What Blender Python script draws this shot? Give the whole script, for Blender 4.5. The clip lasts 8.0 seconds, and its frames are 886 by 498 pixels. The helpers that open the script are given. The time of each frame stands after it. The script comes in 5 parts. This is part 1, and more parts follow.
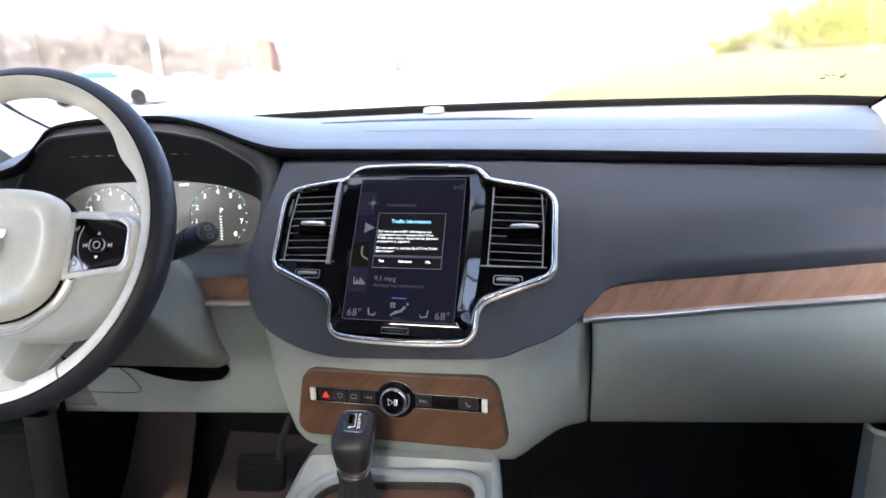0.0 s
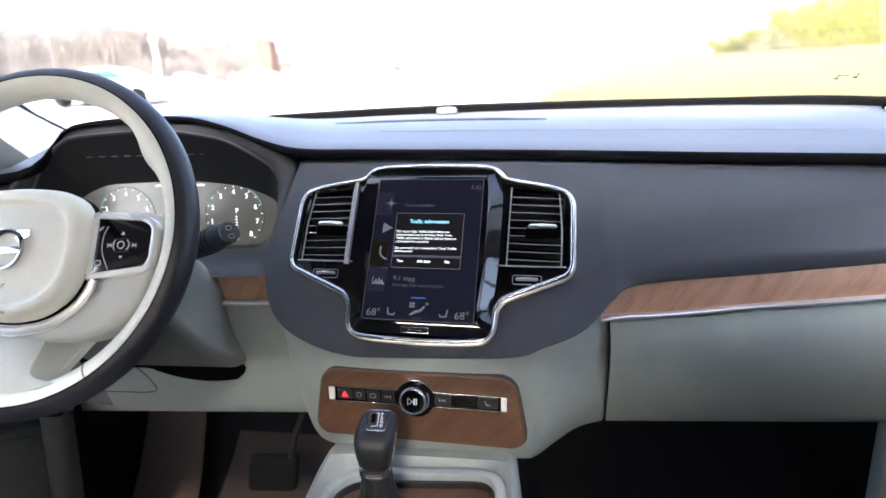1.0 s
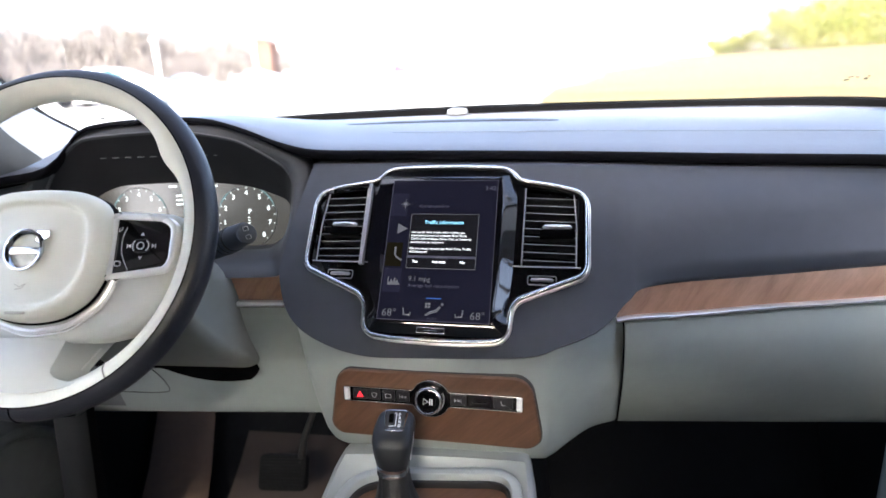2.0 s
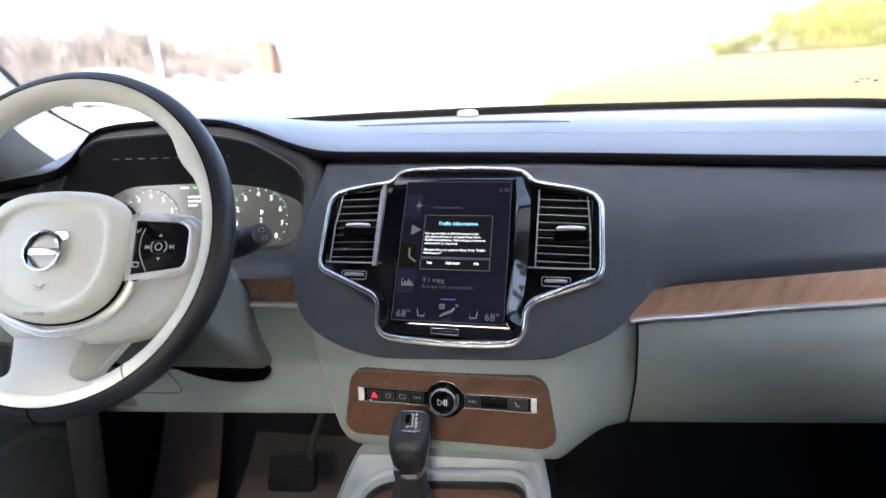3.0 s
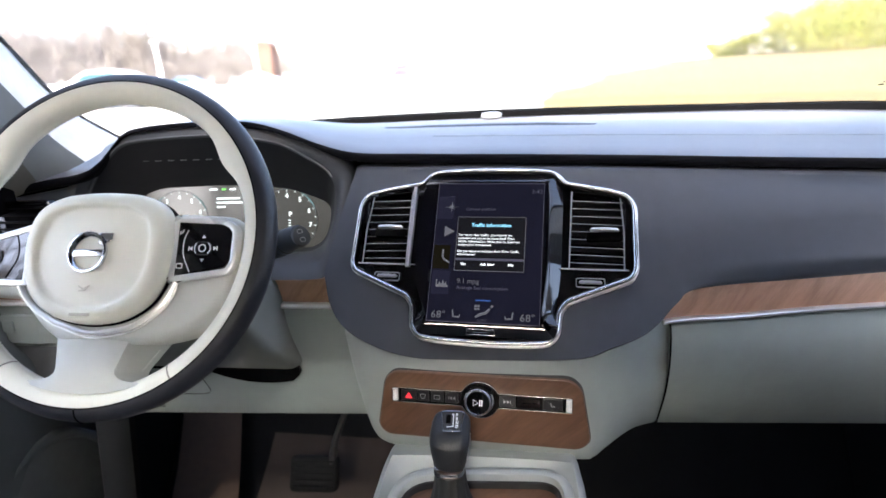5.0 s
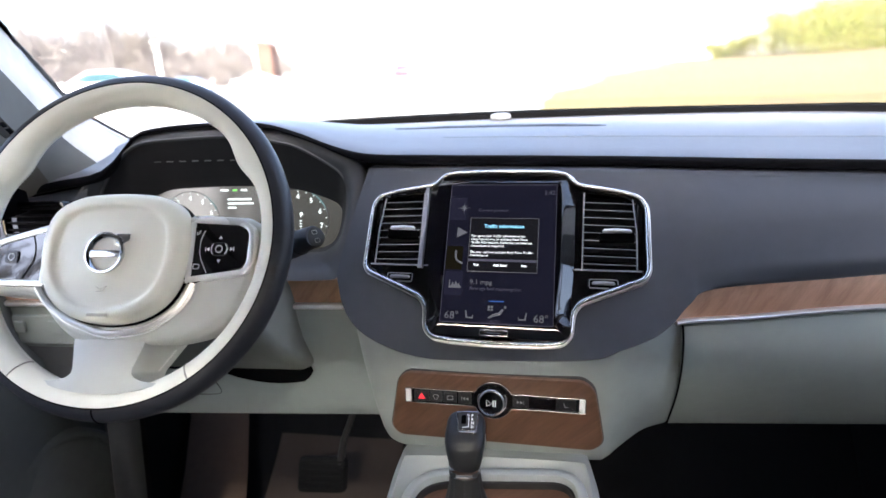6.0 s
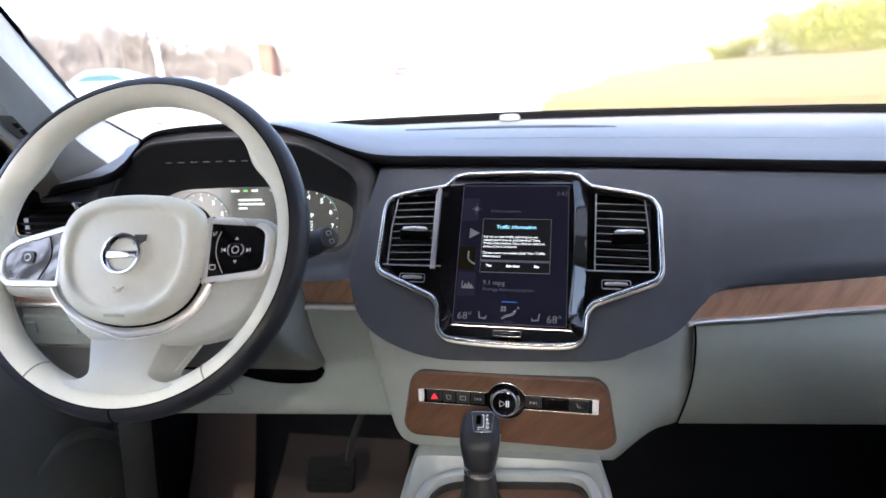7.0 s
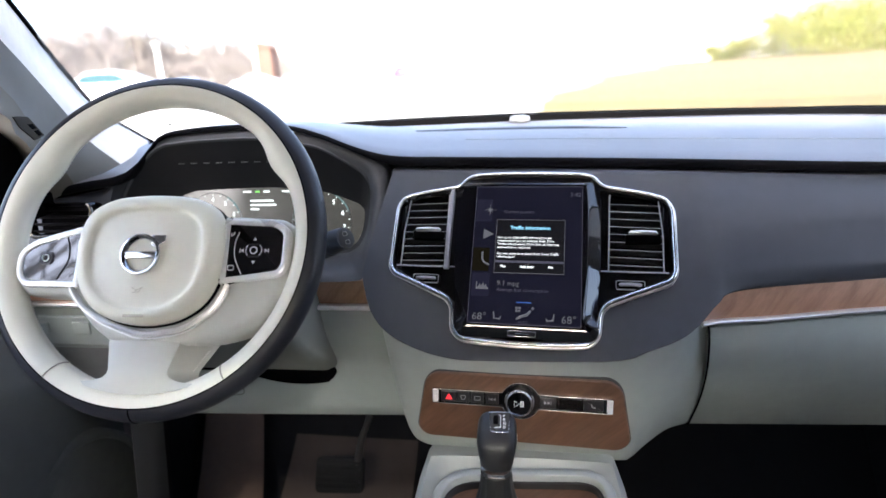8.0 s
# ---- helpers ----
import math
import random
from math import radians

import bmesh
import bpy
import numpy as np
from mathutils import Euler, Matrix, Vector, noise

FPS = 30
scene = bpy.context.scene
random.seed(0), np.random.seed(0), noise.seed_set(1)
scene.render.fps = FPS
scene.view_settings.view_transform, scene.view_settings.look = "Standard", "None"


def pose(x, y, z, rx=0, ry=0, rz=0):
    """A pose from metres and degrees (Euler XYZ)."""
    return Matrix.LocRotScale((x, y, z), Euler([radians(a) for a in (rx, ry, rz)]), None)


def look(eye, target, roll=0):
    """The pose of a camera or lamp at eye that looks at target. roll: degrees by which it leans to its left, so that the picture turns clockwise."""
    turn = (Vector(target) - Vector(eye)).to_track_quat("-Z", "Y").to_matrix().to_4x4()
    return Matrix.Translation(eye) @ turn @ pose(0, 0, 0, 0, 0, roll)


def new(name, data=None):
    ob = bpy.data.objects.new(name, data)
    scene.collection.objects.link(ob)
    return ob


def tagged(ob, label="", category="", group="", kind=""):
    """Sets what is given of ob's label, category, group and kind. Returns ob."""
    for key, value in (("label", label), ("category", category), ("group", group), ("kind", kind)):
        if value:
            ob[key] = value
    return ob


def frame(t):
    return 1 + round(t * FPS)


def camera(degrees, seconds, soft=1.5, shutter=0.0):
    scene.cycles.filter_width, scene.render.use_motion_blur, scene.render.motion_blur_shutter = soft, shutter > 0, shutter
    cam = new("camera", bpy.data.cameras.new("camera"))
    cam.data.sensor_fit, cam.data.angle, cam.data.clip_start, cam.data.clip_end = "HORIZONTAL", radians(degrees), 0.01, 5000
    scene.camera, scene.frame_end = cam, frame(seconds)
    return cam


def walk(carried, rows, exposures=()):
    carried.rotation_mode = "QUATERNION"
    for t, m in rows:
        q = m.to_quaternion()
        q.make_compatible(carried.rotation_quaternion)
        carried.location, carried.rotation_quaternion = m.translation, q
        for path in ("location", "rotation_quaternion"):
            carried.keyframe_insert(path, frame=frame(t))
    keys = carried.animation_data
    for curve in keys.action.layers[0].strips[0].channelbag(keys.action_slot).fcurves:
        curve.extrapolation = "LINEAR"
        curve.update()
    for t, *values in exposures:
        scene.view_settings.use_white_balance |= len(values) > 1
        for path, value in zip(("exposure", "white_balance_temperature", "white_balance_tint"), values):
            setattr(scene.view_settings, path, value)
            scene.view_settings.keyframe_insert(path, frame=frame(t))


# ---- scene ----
# The camera's line: a short slide to the left past the front seats.
cam = camera(76.4, 8.0)
cam.data.dof.use_dof, cam.data.dof.focus_distance, cam.data.dof.aperture_fstop = True, 0.66, 3.8
METRES, EYE, TILT, LEAN, TURN = 0.153, 1.25, -17.5, 2.5, 7.0
ROWS = [
    (0.0, 0.0, 0.0, 0.0, -0.0, 0.0, 0.0),
    (0.5, -0.0796, -0.0103, 0.0005, -0.02, -0.01, 0.02),
    (1.0, -0.1498, -0.0196, 0.0009, -0.04, -0.02, 0.02),
    (1.5, -0.2136, -0.0286, 0.0019, -0.04, -0.01, 0.03),
    (3.0, -0.3771, -0.0508, 0.0025, -0.0, 0.15, -0.01),
    (3.5, -0.4465, -0.0577, 0.0035, -0.03, 0.18, -0.02),
    (4.0, -0.5118, -0.0656, 0.0037, -0.06, 0.22, -0.02),
    (4.5, -0.5905, -0.0743, 0.0032, -0.08, 0.25, -0.01),
    (6.0, -0.765, -0.0954, 0.0063, -0.11, 0.34, -0.08),
    (6.5, -0.8193, -0.103, 0.007, -0.13, 0.37, -0.1),
    (7.0, -0.8709, -0.1082, 0.0074, -0.14, 0.4, -0.1),
    (7.5, -0.9441, -0.1164, 0.0069, -0.18, 0.43, -0.1),
    (8.0, -0.9921, -0.1236, 0.0071, -0.2, 0.47, -0.12),
]
walk(cam, [(t, pose(0, 0, EYE, TILT, LEAN, TURN) @ pose(METRES * x, METRES * y, METRES * z, 90 + pitch, roll, yaw)) for t, x, y, z, yaw, pitch, roll in ROWS],
     exposures=[(0.0, 3.56), (3.5, 3.47), (8.0, 3.33)])

# ---- world, sun, exposure ----
world = bpy.data.worlds.new("sky")
scene.world = world
world.use_nodes = True
wt = world.node_tree
wt.nodes.clear()
sky = wt.nodes.new("ShaderNodeTexSky")
sky.sky_type, sky.sun_disc = "NISHITA", False
sky.sun_elevation, sky.sun_rotation = radians(32.5), radians(177)
sky.air_density, sky.dust_density, sky.ozone_density = 0.7, 4.0, 0.6
bg = wt.nodes.new("ShaderNodeBackground")
bg.inputs["Strength"].default_value = 0.15
wout = wt.nodes.new("ShaderNodeOutputWorld")
wt.links.new(sky.outputs[0], bg.inputs[0])
wt.links.new(bg.outputs[0], wout.inputs[0])
sun = new("sun", bpy.data.lights.new("sun", "SUN"))
sun.data.energy, sun.data.angle, sun.data.color = 2.5, radians(8), (1.0, 0.95, 0.86)
sun.matrix_basis = look((1, -18, 11.5), (0, 0, 0))


# ---- materials ----
def mat(name, color, rough=0.5, metal=0.0, grain=0.06, scale=60.0, bump=0.0, bump_scale=900.0, coat=0.0, spec=0.5, emit=None, power=0.0, color2=None, second=4.0):
    m = bpy.data.materials.new(name)
    m.use_nodes = True
    nt = m.node_tree
    b = nt.nodes["Principled BSDF"]
    b.inputs["Roughness"].default_value = rough
    b.inputs["Metallic"].default_value = metal
    b.inputs["Specular IOR Level"].default_value = spec
    b.inputs["Coat Weight"].default_value = coat
    b.inputs["Coat Roughness"].default_value = 0.03
    if emit:
        b.inputs["Emission Color"].default_value = (*emit, 1)
        b.inputs["Emission Strength"].default_value = power
    tc = nt.nodes.new("ShaderNodeTexCoord")
    lo = nt.nodes.new("ShaderNodeTexNoise")
    lo.inputs["Scale"].default_value, lo.inputs["Detail"].default_value = second, 4
    hi = nt.nodes.new("ShaderNodeTexNoise")
    hi.inputs["Scale"].default_value, hi.inputs["Detail"].default_value = scale, 6
    nt.links.new(tc.outputs["Object"], lo.inputs["Vector"])
    nt.links.new(tc.outputs["Object"], hi.inputs["Vector"])
    mix = nt.nodes.new("ShaderNodeMix")
    mix.data_type = "RGBA"
    c2 = color2 or tuple(c * (1 - 2.2 * grain) for c in color)
    mix.inputs["A"].default_value = (*color, 1)
    mix.inputs["B"].default_value = (*c2, 1)
    add = nt.nodes.new("ShaderNodeMath")
    add.operation = "MULTIPLY"
    nt.links.new(lo.outputs["Fac"], add.inputs[0])
    nt.links.new(hi.outputs["Fac"], add.inputs[1])
    ramp = nt.nodes.new("ShaderNodeMapRange")
    ramp.inputs["From Min"].default_value, ramp.inputs["From Max"].default_value = 0.12, 0.42
    nt.links.new(add.outputs[0], ramp.inputs["Value"])
    nt.links.new(ramp.outputs["Result"], mix.inputs["Factor"])
    nt.links.new(mix.outputs["Result"], b.inputs["Base Color"])
    rv = nt.nodes.new("ShaderNodeMapRange")
    rv.inputs["To Min"].default_value, rv.inputs["To Max"].default_value = rough * 0.88, min(1.0, rough * 1.12)
    nt.links.new(lo.outputs["Fac"], rv.inputs["Value"])
    nt.links.new(rv.outputs["Result"], b.inputs["Roughness"])
    if bump:
        vo = nt.nodes.new("ShaderNodeTexVoronoi")
        vo.inputs["Scale"].default_value = bump_scale
        bp = nt.nodes.new("ShaderNodeBump")
        bp.inputs["Strength"].default_value, bp.inputs["Distance"].default_value = bump, 0.0006
        nt.links.new(tc.outputs["Object"], vo.inputs["Vector"])
        nt.links.new(vo.outputs["Distance"], bp.inputs["Height"])
        nt.links.new(bp.outputs["Normal"], b.inputs["Normal"])
    return m


def wood(name, light, dark, direction, turn, rough=0.42):
    """Open-pored veneer: long figure across the given direction (x, y, z stretch)."""
    m = bpy.data.materials.new(name)
    m.use_nodes = True
    nt = m.node_tree
    b = nt.nodes["Principled BSDF"]
    tc = nt.nodes.new("ShaderNodeTexCoord")
    mp = nt.nodes.new("ShaderNodeMapping")
    mp.inputs["Scale"].default_value = direction
    lean = nt.nodes.new("ShaderNodeMapping")
    lean.inputs["Rotation"].default_value = [radians(a) for a in turn]
    nt.links.new(tc.outputs["Object"], lean.inputs["Vector"])
    nt.links.new(lean.outputs[0], mp.inputs["Vector"])
    wv = nt.nodes.new("ShaderNodeTexNoise")
    wv.inputs["Scale"].default_value, wv.inputs["Detail"].default_value, wv.inputs["Distortion"].default_value = 1.0, 5, 0.7
    fi = nt.nodes.new("ShaderNodeTexNoise")
    fi.inputs["Scale"].default_value, fi.inputs["Detail"].default_value = 6.0, 6
    nt.links.new(mp.outputs[0], wv.inputs["Vector"])
    nt.links.new(mp.outputs[0], fi.inputs["Vector"])
    ad = nt.nodes.new("ShaderNodeMath")
    ad.operation = "MULTIPLY_ADD"
    ad.inputs[1].default_value = 0.45
    nt.links.new(fi.outputs["Fac"], ad.inputs[0])
    nt.links.new(wv.outputs["Fac"], ad.inputs[2])
    rp = nt.nodes.new("ShaderNodeValToRGB")
    rp.color_ramp.elements[0].position, rp.color_ramp.elements[0].color = 0.5, (*dark, 1)
    rp.color_ramp.elements[1].position, rp.color_ramp.elements[1].color = 0.95, (*light, 1)
    nt.links.new(ad.outputs[0], rp.inputs[0])
    nt.links.new(rp.outputs[0], b.inputs["Base Color"])
    b.inputs["Roughness"].default_value = rough
    bp = nt.nodes.new("ShaderNodeBump")
    bp.inputs["Strength"].default_value, bp.inputs["Distance"].default_value = 0.25, 0.0005
    nt.links.new(fi.outputs["Fac"], bp.inputs["Height"])
    nt.links.new(bp.outputs["Normal"], b.inputs["Normal"])
    return m


M_PAD = mat("charcoal_plastic_sheen", (0.132, 0.135, 0.155), 0.34, bump=0.3, bump_scale=700, grain=0.05, spec=0.9)
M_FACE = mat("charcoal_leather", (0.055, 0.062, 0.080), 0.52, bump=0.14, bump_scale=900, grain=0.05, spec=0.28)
M_BLACK = mat("black_plastic", (0.012, 0.012, 0.014), 0.45, bump=0.2)
M_LIP = mat("lip_shade_black", (0.005, 0.005, 0.007), 0.8, bump=0.2, spec=0.06)
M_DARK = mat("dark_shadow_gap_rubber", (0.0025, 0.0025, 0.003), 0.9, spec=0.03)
M_PIANO = mat("piano_black", (0.004, 0.004, 0.005), 0.05, coat=0.15, grain=0.0, spec=0.4)
M_CHROME = mat("satin_chrome", (0.92, 0.925, 0.93), 0.33, 1.0, grain=0.02)
M_FRAME = mat("bright_chrome", (0.96, 0.965, 0.97), 0.20, 1.0, grain=0.02)
M_POLISH = mat("polished_chrome", (0.9, 0.9, 0.91), 0.06, 1.0, grain=0.01)
M_GREY = mat("pale_grey_soft_plastic", (0.265, 0.302, 0.293), 0.68, bump=0.12, bump_scale=800, grain=0.03)
M_SHROUD = mat("olive_grey_shroud_plastic", (0.225, 0.237, 0.225), 0.8, bump=0.15, bump_scale=800, grain=0.03, spec=0.2)
M_FASCIA = mat("light_grey_fascia_leather", (0.265, 0.297, 0.293), 0.55, bump=0.12, bump_scale=800, grain=0.03)
M_CONSOLE = mat("pale_grey_console_plastic", (0.31, 0.335, 0.338), 0.45, bump=0.15, bump_scale=900, grain=0.03)
M_CREAM = mat("cream_leather", (0.79, 0.785, 0.70), 0.42, bump=0.3, bump_scale=800, grain=0.025)
M_NAVY = mat("dark_blue_grey_leather", (0.020, 0.022, 0.031), 0.42, bump=0.3, bump_scale=800, grain=0.05, spec=0.4)
M_KNOB = mat("black_knob_leather", (0.014, 0.0155, 0.019), 0.45, bump=0.3, bump_scale=800, grain=0.05, spec=0.35)
M_SPOKE = mat("pale_grey_spoke_plastic", (0.53, 0.545, 0.515), 0.45, bump=0.15, bump_scale=800, grain=0.02)
M_PEARL = mat("pearl_silver_paint", (0.78, 0.79, 0.785), 0.28, 0.25, grain=0.01, coat=0.3)
M_STITCH = mat("white_thread", (0.8, 0.8, 0.77), 0.7)
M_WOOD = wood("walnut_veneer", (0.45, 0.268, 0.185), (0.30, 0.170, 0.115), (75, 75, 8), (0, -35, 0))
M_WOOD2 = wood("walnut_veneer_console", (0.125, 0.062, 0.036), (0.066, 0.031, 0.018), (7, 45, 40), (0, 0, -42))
M_CARPET = mat("black_carpet", (0.0050, 0.0050, 0.0055), 0.95, spec=0.1, bump=0.6, bump_scale=500)
M_MATSHADE = mat("tan_mat_in_shade", (0.024, 0.0145, 0.010), 0.85, bump=0.3, bump_scale=300, grain=0.08)
M_MATLIT = mat("tan_strip_less_shade", (0.068, 0.040, 0.026), 0.85, bump=0.3, bump_scale=300, grain=0.08)
M_RUBBER = mat("black_rubber", (0.014, 0.015, 0.016), 0.6, bump=0.2)
M_TRIM = mat("pillar_cloth_lit", (0.84, 0.85, 0.85), 0.85, bump=0.4, bump_scale=1200)
M_DOOR = mat("door_grey", (0.12, 0.128, 0.135), 0.6, bump=0.3)
M_DOORPANEL = mat("door_lining_grey", (0.125, 0.137, 0.140), 0.6, bump=0.3)
M_PEDAL = mat("worn_black_rubber", (0.010, 0.010, 0.011), 0.85, bump=0.3, spec=0.15)
M_ICON = mat("grey_print", (0.30, 0.30, 0.31), 0.5, grain=0.0)
M_CHEEK = mat("grey_satin_plastic", (0.30, 0.30, 0.335), 0.3, grain=0.02)
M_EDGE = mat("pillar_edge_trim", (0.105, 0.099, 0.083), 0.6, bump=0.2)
M_BEIGE = mat("warm_grey_trim", (0.30, 0.29, 0.26), 0.6, bump=0.2)
M_SCREEN = mat("lit_display_glass", (0.003, 0.003, 0.005), 0.06, grain=0.0, spec=0.06, emit=(0.13, 0.13, 0.26), power=0.0075)
M_DIALOG = mat("dialog_panel", (0.003, 0.003, 0.004), 0.1, grain=0.0, spec=0.1, emit=(0.15, 0.15, 0.19), power=0.007)
M_TXT = mat("lit_white_text", (0.0, 0.0, 0.0), 0.5, grain=0.0, emit=(0.9, 0.95, 1.0), power=0.22)
M_TXTDIM = mat("lit_grey_text", (0.0, 0.0, 0.0), 0.5, grain=0.0, emit=(0.55, 0.56, 0.65), power=0.023)
M_TXTBLUE = mat("lit_blue_text", (0.0, 0.0, 0.0), 0.5, grain=0.0, emit=(0.25, 0.62, 0.85), power=0.22)
M_TXTFAINT = mat("lit_faint_tile", (0.0, 0.0, 0.0), 0.4, grain=0.0, emit=(0.3, 0.3, 0.45), power=0.022)
M_TILE = mat("lit_dim_tile", (0.0, 0.0, 0.0), 0.2, grain=0.0, spec=0.06, emit=(0.2, 0.2, 0.4), power=0.009)
M_SLATEDGE = mat("grey_slat_edge", (0.27, 0.27, 0.29), 0.35, grain=0.0)
M_KICK = mat("shade_dark_trim", (0.021, 0.0225, 0.024), 0.6, bump=0.2)
M_SATIN = mat("satin_silver", (0.80, 0.81, 0.82), 0.38, 1.0, grain=0.02)
M_WHITEOUT = mat("horizon_whitener", (0.85, 0.85, 0.84), 1.0, spec=0.0, scale=0.05, second=0.01, grain=0.02)
M_TRIMSHADE = mat("pillar_cloth_shaded", (0.150, 0.160, 0.160), 0.6, bump=0.3, bump_scale=900)
M_HOODGLINT = mat("hood_lip_glint", (0.085, 0.088, 0.10), 0.5, bump=0.3, bump_scale=900, grain=0.04)
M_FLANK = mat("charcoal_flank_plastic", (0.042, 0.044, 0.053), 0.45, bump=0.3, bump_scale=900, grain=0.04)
M_EMBOSS = mat("emboss_shade_mark", (0.50, 0.48, 0.41), 0.5)
M_PALE = mat("pale_metal_glare", (0.72, 0.74, 0.76), 0.3)
M_BEZEL = mat("glossy_bezel_black", (0.004, 0.004, 0.006), 0.03, coat=0.5, grain=0.0, spec=0.55)
M_POD = mat("glossy_button_black", (0.004, 0.004, 0.006), 0.03, coat=1.0, grain=0.0, spec=1.0)
M_EMBLEM = mat("dark_chrome", (0.60, 0.61, 0.63), 0.16, 1.0, grain=0.01)
M_AMBER = mat("lit_amber_tile", (0.0, 0.0, 0.0), 0.2, grain=0.0, spec=0.06, emit=(0.55, 0.47, 0.3), power=0.0018)
M_PRINT = mat("white_print", (0.75, 0.76, 0.78), 0.5, grain=0.0)
M_RED = mat("red_lens", (0.75, 0.02, 0.03), 0.35, grain=0.0, emit=(1.0, 0.03, 0.05), power=0.10)
M_GAUGE = mat("gauge_face", (0.010, 0.0098, 0.009), 0.22, grain=0.0, spec=1.0, emit=(1.0, 0.96, 0.86), power=0.008)
M_GAUGE.node_tree.nodes["Principled BSDF"].inputs["IOR"].default_value = 1.43
M_LINING = mat("black_hood_lining", (0.014, 0.014, 0.017), 0.6, bump=0.2, spec=0.3)
M_LOUVRE = mat("mid_grey_plastic", (0.17, 0.17, 0.18), 0.5)
M_ARC = mat("lit_teal_arc", (0.0, 0.0, 0.0), 0.4, grain=0.0, emit=(0.35, 0.75, 0.8), power=0.05)
M_GAUGETXT = mat("gauge_marking", (0.1, 0.1, 0.1), 0.5, grain=0.0, emit=(0.85, 0.97, 0.95), power=0.17)
M_GREEN = mat("gauge_green", (0.0, 0.1, 0.0), 0.5, grain=0.0, emit=(0.3, 0.9, 0.2), power=0.12)
M_ROOF = mat("charcoal_headliner", (0.045, 0.045, 0.048), 0.9)
M_SHELL = mat("cabin_light_trim", (0.27, 0.265, 0.25), 0.7)
M_ASPHALT = mat("asphalt", (0.34, 0.335, 0.325), 0.85, scale=8, second=0.3, grain=0.12)
M_GRASS = mat("dry_grass", (0.130, 0.129, 0.040), 0.9, color2=(0.130, 0.076, 0.036), scale=0.6, second=0.06)
M_BARK = mat("bare_branches", (0.122, 0.110, 0.115), 0.9, color2=(0.140, 0.128, 0.114), scale=0.4, second=0.12)
M_LEAF = mat("spring_leaves", (0.175, 0.222, 0.044), 0.7, color2=(0.29, 0.25, 0.088), scale=2, second=0.5)
lt = M_LEAF.node_tree
lb, lmix, ltr = lt.nodes["Principled BSDF"], lt.nodes.new("ShaderNodeMixShader"), lt.nodes.new("ShaderNodeBsdfTranslucent")
lmix.inputs[0].default_value = 0.45
lt.links.new(lb.inputs["Base Color"].links[0].from_socket, ltr.inputs[0])
lt.links.new(lb.outputs[0], lmix.inputs[1])
lt.links.new(ltr.outputs[0], lmix.inputs[2])
lt.links.new(lmix.outputs[0], lt.nodes["Material Output"].inputs[0])
M_WHITE = mat("white_car_paint", (0.75, 0.77, 0.8), 0.25, coat=0.8, grain=0.01)
M_BLUEC = mat("blue_car_paint", (0.25, 0.38, 0.62), 0.25, coat=0.8)
M_REDC = mat("red_car_paint", (0.5, 0.03, 0.06), 0.25, coat=0.8)
M_GLASSC = mat("car_window_glass", (0.008, 0.045, 0.060), 0.35, grain=0.0, spec=0.2)
M_POLE = mat("pale_lamp_post", (0.72, 0.72, 0.72), 0.5)
M_BRICK = mat("orange_cladding", (0.105, 0.055, 0.040), 0.8)
M_GLASS = bpy.data.materials.new("windscreen_glass")
M_GLASS.use_nodes = True
gb = M_GLASS.node_tree.nodes["Principled BSDF"]
gb.inputs["Transmission Weight"].default_value, gb.inputs["Roughness"].default_value, gb.inputs["IOR"].default_value = 1.0, 0.0, 1.45


# ---- builders ----
BASE = {}


def thing(name, m, label, category, group="", kind=""):
    ob = new(name)
    ob.empty_display_size = 0.02
    ob.matrix_basis = m
    BASE[ob.name] = m
    return tagged(ob, label, category, group, kind)


def finish(bm, mesh_name, material, angle=38):
    bmesh.ops.remove_doubles(bm, verts=bm.verts[:], dist=1e-6)
    bmesh.ops.recalc_face_normals(bm, faces=bm.faces[:])
    me = bpy.data.meshes.new(mesh_name)
    bm.to_mesh(me)
    bm.free()
    me.materials.append(material)
    me.polygons.foreach_set("use_smooth", [True] * len(me.polygons))
    me.set_sharp_from_angle(angle=radians(angle))
    return me


def part(name, bm, material, parent, label="", room=False, angle=38, kind=""):
    """A bmesh as one mesh object under a thing or part. room: its vertices are in the room's coordinates."""
    if room:
        top = parent
        while top.parent:
            top = top.parent
        bm.transform(BASE[top.name].inverted())
    ob = new(name, finish(bm, name, material, angle))
    ob.parent = parent
    return tagged(ob, label, kind=kind)


def solid(name, bm, material, label, category, kind="", group="", angle=38):
    """A top-level thing of one mesh, built in the room's coordinates."""
    return tagged(new(name, finish(bm, name, material, angle)), label, category, group, kind)


def axes(origin, u, n):
    """A pose whose x runs along u and whose z is n."""
    n = Vector(n).normalized()
    u = (Vector(u) - n * Vector(u).dot(n)).normalized()
    v = n.cross(u)
    m = Matrix((u, v, n)).transposed().to_4x4()
    m.translation = origin
    return m


def knots(table, x):
    """Smooth interpolation of rows (x, a, b, ...) at x."""
    if x <= table[0][0]:
        return table[0][1:]
    for p, q in zip(table, table[1:]):
        if x <= q[0]:
            f = (x - p[0]) / (q[0] - p[0])
            i = table.index(p)
            a = table[i - 1] if i else p
            d = table[i + 2] if i + 2 < len(table) else q
            out = []
            for k in range(1, len(p)):
                mp = (q[k] - a[k]) / max(1e-9, q[0] - a[0]) * (q[0] - p[0])
                mq = (d[k] - p[k]) / max(1e-9, d[0] - p[0]) * (q[0] - p[0])
                out.append((2 * f**3 - 3 * f**2 + 1) * p[k] + (f**3 - 2 * f**2 + f) * mp + (3 * f**2 - 2 * f**3) * q[k] + (f**3 - f**2) * mq)
            return tuple(out)
    return table[-1][1:]


